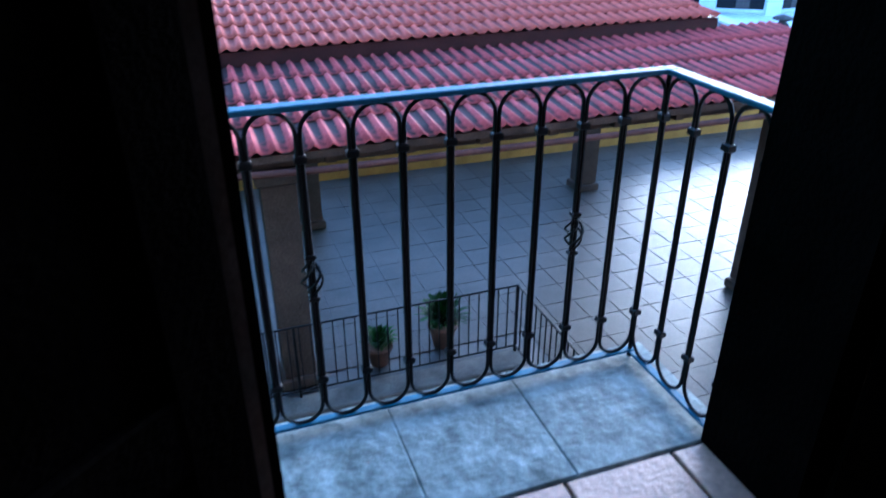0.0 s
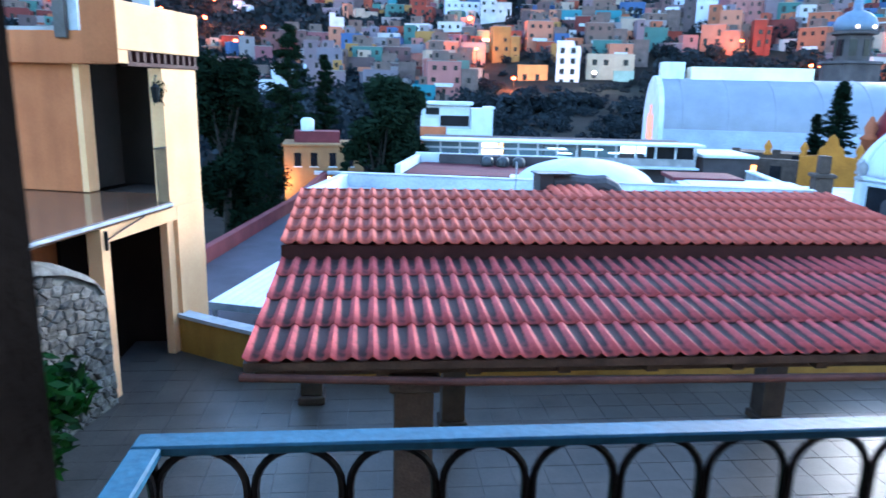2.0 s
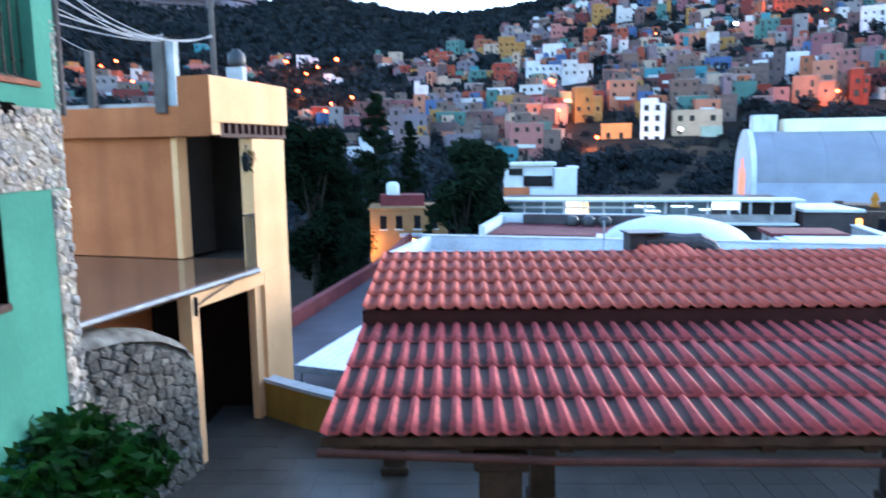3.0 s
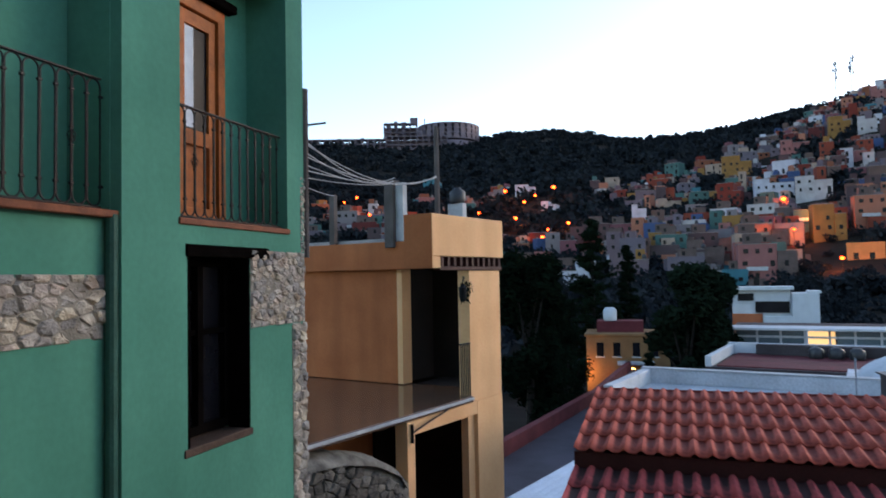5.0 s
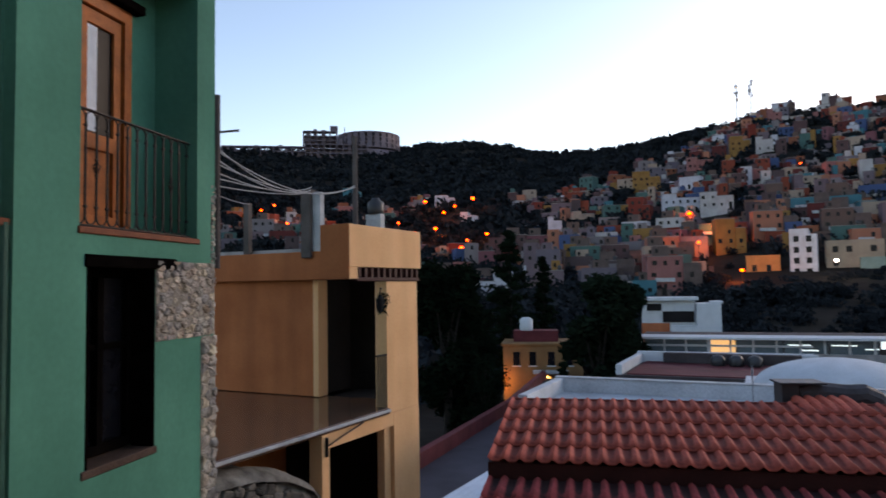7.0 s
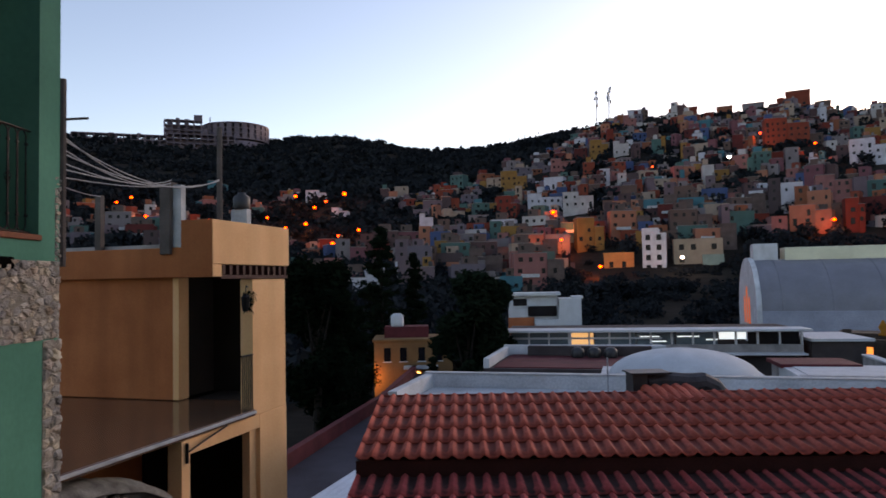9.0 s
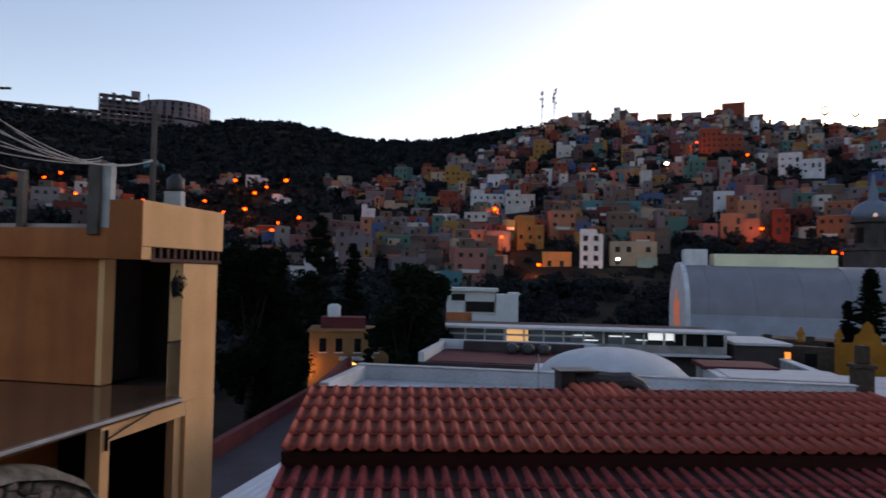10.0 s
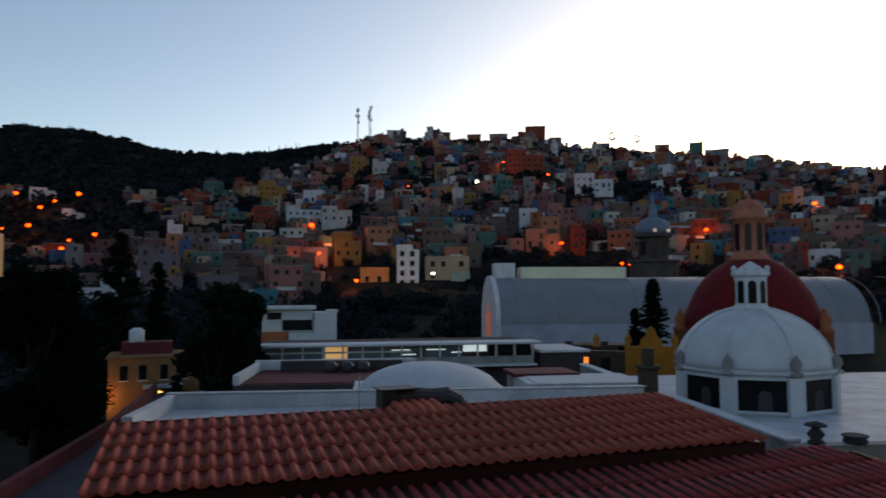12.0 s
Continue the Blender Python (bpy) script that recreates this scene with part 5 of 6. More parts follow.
def build_church():
    """Church block under the white dome: flat roof with parapets, turned like its neighbours."""
    h = placed("church_roof", "whitewashed flat church roof with stone parapets", "church", 16.3, 17.9, 0, -13)
    solid(h, "wall", (0, 0, -9), (24, 23, -3.75), GREYSTONE)
    solid(h, "roof_finish", (0.4, 0.4, -3.75), (23.6, 22.6, -3.70), WORNWHITE, 0)
    solid(h, "parapet", (0, 0.41, -3.75), (0.38, 23, -3.02), GREYSTONE, 0.02)
    solid(h, "coping", (-0.06, 0.42, -3.02), (0.44, 23, -2.93), WHITE, 0.015)
    solid(h, "parapet", (0, 0, -3.75), (24, 0.38, -3.12), GREYSTONE, 0.02)
    solid(h, "coping", (0, -0.06, -3.12), (24, 0.40, -3.05), GREYSTONE, 0.015)
    solid(h, "ridge_wall", (9.5, 6.0, -3.70), (23.6, 6.6, -2.7), WHITE, 0.05)
    for u, w in ((0.75, 0), (2.0, 1)):
        bm = B()
        if w:
            lathe(bm, [(0.45, 0), (0.5, 0.1), (0.42, 0.22), (0.55, 0.3), (0.5, 0.36)], 12)
        else:
            lathe(bm, [(0.32, 0), (0.36, 0.1), (0.22, 0.2), (0.36, 0.42), (0.2, 0.62), (0.14, 0.68), (0.46, 0.76), (0.42, 0.84), (0.08, 0.95)], 12)
        s = single("stone_urn", bm, mat("blackened_stone", (0.05, 0.045, 0.045), 0.9, 0.3, 5, 40, 0.4), "weathered dark stone urn on the church parapet", "urn", group="parapet urns")
        s.matrix_world = h.matrix_world @ pose(u, 0.17, -3.05) @ Matrix.Scale(0.72, 4)
    c = placed("stone_chimney", "square brown stone chimney stack on the roof edge", "chimney", *bearing(34.1, 31), -3.72, -13)
    solid(c, "shaft", (-0.32, -0.32, 0), (0.32, 0.32, 2.05), PILLAR, 0.03)
    solid(c, "cap", (-0.4, -0.4, 2.05), (0.4, 0.4, 2.2), PILLAR, 0.03)
    solid(c, "crown", (-0.2, -0.2, 2.2), (0.2, 0.2, 2.9), PILLAR, 0.03)
    # red dome behind
    x, y = bearing(41.6, 62)
    d = placed("red_dome", "dark red tiled church dome with pink stone lantern", "dome", x, y, 0, 0)
    bm = B()
    lathe(bm, [(5.3 * math.cos(a), -2.6 + 6.9 * math.sin(a)) for a in (math.pi / 2 * i / 16 for i in range(16))] + [(1.0, 4.3)], 48)
    part("shell", bm, REDDOME, d)
    bm = B()
    lathe(bm, [(5.5, -9), (5.5, -2.7), (5.8, -2.6), (5.8, -2.3), (5.3, -2.25)], 8, smooth=False)
    part("drum", bm, mat("ochre_drum", (0.45, 0.17, 0.04), 0.85, 0.2, 0.8, 10, 0.2), d)
    for i in range(8):
        a = math.pi / 8 + i * math.pi / 4
        bm = B()
        lathe(bm, [(0.55, -4), (0.55, -1.6), (0.7, -1.5), (0.35, -1.2), (0.45, -0.7), (0.1, 0.1)], 8, (5.6 * math.cos(a), 5.6 * math.sin(a), 0))
        part("pinnacle", bm, mat("rust_stone", (0.30, 0.09, 0.04), 0.85, 0.2, 0.8, 10, 0.2), d)
    bm = B()
    lathe(bm, [(1.6, 3.9), (1.35, 4.4), (1.2, 4.5), (1.2, 7.2), (1.45, 7.3), (1.45, 7.5), (1.28, 7.55), (1.25, 8.0), (1.05, 8.5), (0.65, 8.85), (0.12, 9.0), (0.08, 9.5)], 16)
    part("lantern", bm, REDSTONE, d)
    for i in range(8):
        bm = B()
        prism(bm, arch_prof(0.5, 2.2), 1.06, 1.215, pose(0, 0, 4.75, 0, 0, i * 45 - 90))
        part("lantern_opening", bm, DARKGLASS, d)
    # ochre church front and its lower walls
    g = placed("ochre_church", "ochre church front with a curved gable", "church", *bearing(32.4, 52), 0, -35)
    och = mat("ochre_wash", (0.30, 0.115, 0.014), 0.85, 0.2, 0.8, 10, 0.2)
    bm = B()
    prism(bm, [(0, -9), (3.6, -9), (3.6, -2.45), (2.6, -2.35), (2.5, -1.9), (2.2, -1.65), (2.08, -1.2), (1.8, -0.95), (1.52, -1.2), (1.4, -1.65), (1.1, -1.9), (1.0, -2.35), (0, -2.45)], 0, 0.8)
    part("gable", bm, och, g)
    solid(g, "wall", (-2.5, 0.2, -9), (-0.01, 0.8, -2.75), PILLAR)
    solid(g, "wall", (3.61, 0.1, -9), (9, 0.8, -2.4), REDSTONE)
    solid(g, "window", (-1.7, 0.12, -4.2), (-1.0, 0.2, -3.2), DARKGLASS, 0)
    for u in (-2.0, 0.2, 3.4, 7.0):
        bm = B()
        lathe(bm, [(0.25, 0), (0.3, 0.1), (0.14, 0.25), (0.28, 0.55), (0.05, 1.0)], 8, (u, 0.5, -2.5))
        part("finial", bm, och, g)
    k = placed("stone_nave", "brown stone building front with a lit doorway", "building", *bearing(27.5, 60), 0, -30)
    solid(k, "wall", (0, 0, -10), (6.5, 3, -2.9), PILLAR)
    solid(k, "door", (1.8, -0.05, -5.2), (2.2, 0.0, -3.9), glow("amber_doorway", (1.0, 0.30, 0.05), 0.5), 0)
    solid(k, "window", (4.6, -0.05, -4.2), (5.4, 0.0, -3.0), DARKGLASS, 0)
    solid(k, "pier", (0.3, -0.3, -10), (0.9, 0, -2.6), PILLAR)
    solid(k, "pier", (3.2, -0.3, -10), (3.8, 0, -2.6), PILLAR)
    # far belfry
    x, y = bearing(34.7, 128)
    t = placed("bell_tower", "grey stone bell tower with a blue-grey dome", "tower", x, y, 2.0, 0)
    bm = B()
    lathe(bm, [(4.2, -10), (4.2, 4.3), (4.6, 4.4), (4.4, 4.8)], 8, smooth=False)
    part("base", bm, DARKSTONE, t)
    bm = B()
    lathe(bm, [(2.5, 4.8), (2.5, 8.6), (3.3, 8.8), (3.3, 9.2), (3.0, 9.3)], 8, smooth=False)
    part("belfry", bm, DARKSTONE, t)
    bm = B()
    lathe(bm, [(2.9, 9.3), (3.1, 10.2), (2.7, 11.2), (1.6, 12.0), (0.7, 12.4), (0.7, 13.6), (0.5, 13.9), (0.1, 16.5)], 16)
    part("dome", bm, mat("blue_grey_tile", (0.11, 0.14, 0.19), 0.6, 0.15, 0.6, 8, 0.1), t)
    ring_windows(t, 8, 2.62, 1.0, 2.4, 5.6, DARKGLASS, 0.2)
    for a in (4.2, 5.0):
        bm = B()
        lathe(bm, [(0.02, 0), (0.3, 0.2), (0.3, 0.5), (0.02, 0.7)], 10, (3.2 * math.cos(a), 3.2 * math.sin(a), 9.4))
        part("lamp", bm, glow("clock_lamp", (1.0, 0.7, 0.55), 0.12), t)


build_church()


def build_yellow_villa():
    h = placed("lamplit_villa", "ochre two-storey villa lit by wall lamps among the trees", "house", *bearing(-7.3, 58), 0, 4)
    yw = mat("lamplit_ochre", (0.21, 0.115, 0.05), 0.85, 0.15, 0.8, 10, 0.2)
    solid(h, "wall", (0, 0, -9), (6.4, 5, -3.4), yw)
    solid(h, "cornice", (-0.15, -0.15, -3.4), (6.55, 5.1, -3.2), yw, 0.03)
    solid(h, "roof_hut", (0.8, 1.5, -3.2), (4.5, 4, -2.3), BRICKRED)
    for u in (0.8, 2.1, 3.6, 5.0):
        w = solid(h, "window", (u, -0.04, -5.0), (u + 0.55, 0, -3.9), DARKGLASS, 0)
        solid(w, "frame", (u - 0.08, -0.07, -5.08), (u + 0.63, -0.041, -5.0), WHITE, 0)
    solid(h, "balcony", (2.4, -0.7, -5.6), (5.2, -0.001, -5.35), CAPSTONE)
    bm = B()
    prism(bm, arch_prof(1.6, 2.4), -0.05, 0.0, pose(3.3, 0, -8.2))
    for u in (-0.3, 3.2):
        lamp = new("lamp_light", bpy.data.lights.new("lamp_light", 'POINT'))
        lamp.data.energy, lamp.data.shadow_soft_size, lamp.data.color = 55, 0.2, (1.0, 0.45, 0.12)
        lamp.parent, lamp.location = h, (u, -0.9, -6.3)
    part("archway", bm, glow("archway_glow", (1.0, 0.55, 0.15), 1.6), h)
    for u, z in ((-0.3, -5.9), (2.6, -7.0), (4.4, -6.7)):
        bm = B()
        lathe(bm, [(0.02, 0), (0.16, 0.1), (0.16, 0.3), (0.02, 0.4)], 10, (u, -0.4, z))
        part("wall_lamp", bm, SODIUM, h)
    bm = B()
    lathe(bm, [(0.5, 0), (0.55, 0.1), (0.55, 0.9), (0.3, 1.1)], 14)
    single("roof_tank", bm, WHITE, "white water tank on a villa roof", "tank").matrix_world = pose(*bearing(-5.4, 60), -2.29)


build_yellow_villa()


def build_lane():
    bm = B()
    pts = [(-9.5, 20), (-7.5, 26), (-6.2, 34), (-4.6, 44), (-3.5, 60)]
    L, Rr = [], []
    for x, y in pts:
        L.append(bm.verts.new((x - 1.0, y, -6.0))), Rr.append(bm.verts.new((x + 4.6, y - 1.5, -6.0)))
    for i in range(len(pts) - 1):
        bm.faces.new((L[i], Rr[i], Rr[i + 1], L[i + 1]))
    ret = bmesh.ops.extrude_face_region(bm, geom=bm.faces[:])
    for v in ret["geom"]:
        if isinstance(v, bmesh.types.BMVert):
            v.co.z -= 1.6
    single("road", bm, ASPHALT, "narrow paved lane sloping down between walls", "road", kind="structure")
    bm = B()
    for (xa, ya), (xb, yb) in zip(pts, pts[1:]):
        prism(bm, [(0, -7.4), (0.35, -7.4), (0.35, -5.35), (0, -5.35)], 0, math.hypot(xb - xa, yb - ya), pose(xa - 1.0, ya, 0, 0, 0, math.degrees(math.atan2(yb - ya, xb - xa)) - 90))
    single("lane_wall", bm, BRICKRED, "dark red roadside wall", "wall", kind="structure")
    c = thing("canopy_roof", "pale corrugated metal canopy roof", "roof", (-5.45, 21.3, -5.0), -20)
    bm = B()
    n = 60
    rows = [[bm.verts.new((5.0 * i / n, y, 0.035 * math.sin(2 * math.pi * i / 3.4) + (y * 0.05))) for i in range(n + 1)] for y in (0, 4.4)]
    for i in range(n):
        f = bm.faces.new((rows[0][i], rows[0][i + 1], rows[1][i + 1], rows[1][i]))
        f.smooth = True
    part("sheet", bm, mat("pale_sheet", (0.55, 0.60, 0.66), 0.45, 0.1, 1, 15, 0.1), c)
    solid(c, "fascia", (0, -0.06, -0.2), (5.0, -0.002, 0.02), PIPEGREY, 0.005)
    for u in (0.1, 4.9):
        solid(c, "post", (u - 0.05, 0.1, -2.45), (u + 0.05, 0.2, -0.06), PIPEGREY, 0)


build_lane()

# ---- trees ----
def broad_tree(az, d, base, height, spread, seed, label, leaves=2600):
    rnd = random.Random(seed)
    t = thing("tree", label, "tree", (*bearing(az, d), base))
    bm = B()
    tube(bm, [(0, 0, -0.5), (0.1, 0.05, height * 0.25), (-0.05, 0.1, height * 0.5), (0.1, 0, height * 0.8)], 0.22 * height / 8, 8, taper=0.25)
    tips = []
    for k in range(9):
        a, q = k * 2.4 + rnd.random(), rnd.uniform(0.35, 0.95)
        z0 = height * rnd.uniform(0.25, 0.55)
        tip = (spread * q * math.cos(a), spread * q * math.sin(a), height * rnd.uniform(0.5, 0.92))
        tube(bm, [(0, 0, z0), (tip[0] * 0.5, tip[1] * 0.5, (z0 + tip[2]) / 2 + 0.2), tip], 0.08 * height / 8, 6, taper=0.3)
        tips.append(tip)
    part("trunk", bm, BARK, t)
    bm = B()
    lows = [(spread * 0.45 * math.cos(k * 1.3), spread * 0.45 * math.sin(k * 1.3), height * (0.08 + 0.075 * k)) for k in range(8)]
    for tip in tips + lows + [(0, 0, height * 0.88), (0, 0, height * 0.65)]:
        s = spread * rnd.uniform(0.42, 0.62)
        leaf_cloud(bm, tip, (s, s, s * rnd.uniform(0.7, 1.05)), leaves // 8, 0.20 * height / 8, rnd, 0.15)
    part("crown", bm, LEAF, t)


def conifer(az, d, base, height, spread, seed, label, sparse=1.0):
    rnd = random.Random(seed)
    t = thing("conifer", label, "tree", (*bearing(az, d), base))
    bm = B()
    tube(bm, [(0, 0, -0.5), (0.05, 0, height * 0.5), (0, 0.05, height)], 0.02 * height, 8, taper=0.1)
    part("trunk", bm, BARK, t)
    bm = B()
    n = int(36 * sparse)
    for i in range(n):
        s = (i + rnd.random()) / n
        z = height * (0.18 + 0.82 * s)
        ln = spread * (1 - s) ** 0.8 * rnd.uniform(0.6, 1.15) + 0.15
        for k in range(3):
            a = rnd.uniform(0, 6.28)
            tip = Vector((ln * math.cos(a), ln * math.sin(a), z + ln * rnd.uniform(-0.35, 0.45)))
            for j in range(9):
                q = 0.15 + 0.85 * j / 8
                c = Vector((0, 0, z)).lerp(tip, q)
                leaf_cloud(bm, c, (0.24 * height / 9, 0.24 * height / 9, 0.14 * height / 9), 9, 0.15 * height / 9, rnd, 0.1)
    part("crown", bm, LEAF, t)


broad_tree(-11.9, 44, -7.6, 10.9, 2.0, 41, "tall dense dark evergreen tree", 8000)
broad_tree(-9.9, 46, -7.6, 9.4, 1.4, 42, "dense dark evergreen tree beside the lane", 6500)
broad_tree(-8.9, 43, -7.6, 5.0, 1.3, 48, "low dark bushy tree beside the lane", 2600)
conifer(-6.7, 66, -8.9, 15.6, 3.6, 43, "tall dark open-branched conifer", 1.0)
conifer(-4.0, 68, -8.9, 13.0, 1.9, 44, "slim dark conifer in the valley", 1.1)
broad_tree(0.2, 44, -8.5, 11.0, 1.95, 45, "spreading dark tree with an uneven crown", 6800)
broad_tree(2.1, 45, -8.5, 10.6, 1.9, 46, "spreading dark tree with an uneven crown", 6400)
conifer(-2.6, 40, -8.4, 5.6, 0.75, 47, "narrow dark cypress in the valley", 1.2)
conifer(34.6, 54, -6.0, 8.4, 1.5, 49, "ragged dark conifer behind the church", 1.6)
conifer(33.2, 55, -6.0, 6.2, 0.8, 50, "thin dark conifer behind the church", 1.5)

# ---- the town on the hill ----
def meets_ground(az, el):
    """Distance at which a line of sight rising el degrees meets the hillside."""
    r = FOOT
    while r < 900 and 1.6 + r * math.tan(radians(el)) > ground_height(az, r):
        r += 2.0
    return r


def openings(rnd, x0, x1, y, floors, storey, chance):
    """Corners of windows and doors unevenly spread over a facade."""
    n = max(1, int((x1 - x0) / 2.3))
    for s in range(floors):
        for i in range(n):
            if rnd.random() > chance:
                continue
            u = x0 + (x1 - x0) * (i + 0.5) / n + rnd.uniform(-0.3, 0.3)
            ww = rnd.uniform(0.32, 0.58)
            lo = storey * s + (0.1 if rnd.random() < 0.2 else rnd.uniform(0.85, 1.1))
            yield (u - ww, y - 0.05, lo), (u + ww, y - 0.001, storey * s + rnd.uniform(1.9, 2.2))


def house_template(k):
    """One of the town's plain flat-roofed houses, at the origin, facing the valley."""
    rnd = random.Random(100 + k)
    st = (1, 2, 1, 2, 1, 3, 2, 1, 2, 1, 2, 1, 3, 2)[k]
    w, dp = rnd.uniform(4.2, 8.5), rnd.uniform(5, 7)
    hgt = 2.7 * st + 0.4
    h = thing("hillside_house", "small painted flat-roofed house on the hillside", "house", group="hillside houses")
    bm = B()
    box(bm, (-w / 2, 0, -5), (w / 2, dp, hgt))
    if k % 3 == 0:
        box(bm, (-w / 2, 0, hgt), (w / 2, 0.15, hgt + 0.6))
    part("wall", bm, HOUSEPAINT, h)
    bm = B()
    box(bm, (-w / 2 - 0.12, -0.12 if k % 3 else 0.16, hgt + 0.001), (w / 2 + 0.12, dp + 0.1, hgt + 0.16))
    part("roof", bm, FLATROOF, h)
    side = 1 if k % 2 else -1
    ww, wh, back = rnd.uniform(2.2, 4.5), hgt + rnd.choice((-1.6, -1.2, 1.3, 2.5)), rnd.uniform(-1.8, 2.2)
    a, b = sorted((side * w / 2, side * (w / 2 + ww)))
    bm = B()
    box(bm, (a + 0.002, back, -5), (b, back + dp * 0.8, wh))
    part("wing", bm, BAREBLOCK if k % 4 == 1 else HOUSEPAINT, h)
    for lo, hi in openings(rnd, a, b, back, max(1, int(wh / 2.7)), 2.7, 0.75):
        part("window", box(B(), lo, hi), DARKGLASS, h)
    if k % 3 != 1:
        u = rnd.uniform(-w / 2 + 0.2, 0)
        bm = B()
        box(bm, (u, 2.0, hgt + 0.161), (u + w * 0.45, 5.0, hgt + 2.5))
        part("upper_room", bm, BAREBLOCK if k % 2 else HOUSEPAINT, h)
        bm = B()
        box(bm, (u + 0.5, 1.93, hgt + 0.9), (u + 1.2, 2.0, hgt + 1.9))
        part("window", bm, DARKGLASS, h)
    n = max(1, int(w / 2.4))
    for s in range(st):
        for i in range(n):
            if rnd.random() < 0.35:
                continue
            u = -w / 2 + w * (i + 0.5) / n + rnd.uniform(-0.4, 0.4)
            ww, z0, z1 = rnd.uniform(0.3, 0.55), 2.7 * s + rnd.uniform(0.85, 1.1), 2.7 * s + rnd.uniform(1.9, 2.2)
            if s == 0 and i == 0:
                z0 = 0.05
            bm = B()
            box(bm, (u - ww, -0.05, z0), (u + ww, -0.001, z1))
            part("window", bm, DARKGLASS, h)
    if st > 1 and k % 2:
        bm = B()
        box(bm, (-w * 0.3, -0.8, 2.65), (w * 0.25, -0.002, 2.8))
        box(bm, (-w * 0.3, -0.8, 2.8), (w * 0.25, -0.7, 3.5))
        part("balcony", bm, CAPSTONE, h)
    if k % 2 == 0:
        bm = B()
        lathe(bm, [(0.5, 0), (0.55, 0.1), (0.55, 0.9), (0.25, 1.2)], 8, (w * 0.3, dp * 0.2, hgt + 0.161))
        part("water_tank", bm, BLACKPLASTIC, h)
    return h


# bearing, rise, width and height in degrees, palette entry
STANDOUT = [(3.7, 5.8, 1.7, 1.9, 1), (6.8, 6.1, 2.7, 1.5, 2), (9.4, 6.2, 2.4, 1.3, 15), (10.3, 3.7, 2.1, 2.1, 6), (26.1, 4.2, 2.8, 1.5, 0), (27.9, 6.2, 2.8, 1.6, 7), (28.9, 4.3, 1.2, 1.9, 1),
            (30.2, 8.5, 3.0, 1.7, 2), (24.8, 10.4, 3.0, 2.0, 10), (11.2, 10.3, 1.4, 1.2, 6), (8.3, 9.1, 1.9, 0.9, 7), (4.3, 8.1, 2.1, 1.3, 6), (-10.1, 2.4, 1.7, 1.2, 12), (-2.9, 4.7, 1.1, 1.5, 2),
            (-9.9, 5.4, 1.3, 1.2, 2), (-11.8, 6.9, 1.6, 1.0, 2), (-0.6, 5.3, 1.7, 1.0, 9), (-19.4, 7.6, 1.4, 0.9, 4)]
PAINTS = ("peach", "brick red", "white", "dull brown", "teal", "grey", "mustard", "pink", "dark brown", "cream", "rust", "brown", "blue", "orange", "mauve", "off-white")


def standout_distance(az, el, tall):
    return meets_ground(az, el - tall / 2) - 9


def build_standout_houses():
    rnd = random.Random(303)
    for az, el, wide, tall, k in STANDOUT:
        r = standout_distance(az, el, tall)
        w, hgt = r * radians(wide), r * radians(tall)
        h = placed("block_house", PAINTS[k] + " painted block house with dark windows on the hillside", "house", *bearing(az, r), 1.6 + r * math.tan(radians(el - tall / 2)), -az + rnd.uniform(-14, 14))
        paint = mat("house_wash", PALETTE[k], 0.9, 0.2, 0.4, 6, 0.1)
        split = rnd.uniform(-0.15, 0.2) * w
        low = hgt * rnd.uniform(0.62, 0.8)
        solid(h, "wall", (-w / 2, 0, -6), (split, 6, hgt), paint, 0)
        solid(h, "wing", (split + 0.004, -0.6, -6), (w / 2, 5, low), paint, 0)
        solid(h, "roof", (-w / 2 - 0.1, -0.1, hgt + 0.002), (split + 0.1, 6.1, hgt + 0.18), FLATROOF, 0)
        solid(h, "roof", (split - 0.0, -0.7, low + 0.002), (w / 2 + 0.1, 5.1, low + 0.18), FLATROOF, 0)
        for x0, x1, y, top in ((-w / 2, split, 0, hgt), (split, w / 2, -0.6, low)):
            for lo, hi in openings(rnd, x0, x1, y, max(1, int(top / 2.7)), 2.7, 0.9):
                solid(h, "window", lo, hi, DARKGLASS, 0)


def town_sites():
    """Uneven rows of plots following the slope, out to the built-up limit."""
    rnd = random.Random(77)
    out = []
    r = FOOT - 18
    while r < 462:
        az = -34 + rnd.uniform(0, 2)
        step = math.degrees(6.6 / r)
        while az < 58:
            q = r + rnd.uniform(-6, 6)
            limit = lerp_table([(-34, 300), (-12, 345), (-2, 360), (4, 400), (9, 452), (27, 452), (30, 440), (58, 428)], az)
            x, y = bearing(az, q)
            thin = 0.24 + 0.95 * max(0.0, noise.noise((x * 0.013, y * 0.013, 2.0)))
            if az < -5:
                thin += 0.46
            if 20 < az < 33 and r < 225:
                thin += 0.75
            if 9.6 < az < 20 and q < 209:
                thin = 2.0
            if q < FOOT + 14 and (az > 7 or az < -16):
                thin = 2.0
            if any(abs(az - a) < wide / 2 + 1.1 and -26 < q - standout_distance(a, e, tall) < 7 for a, e, wide, tall, k in STANDOUT):
                thin = 2.0
            if q < limit and rnd.random() > thin:
                out.append((az + rnd.uniform(-0.3, 0.3) * step, q))
            az += step * rnd.uniform(0.8, 1.25)
        r += 5.4 + (r - FOOT) * 0.008
    return out


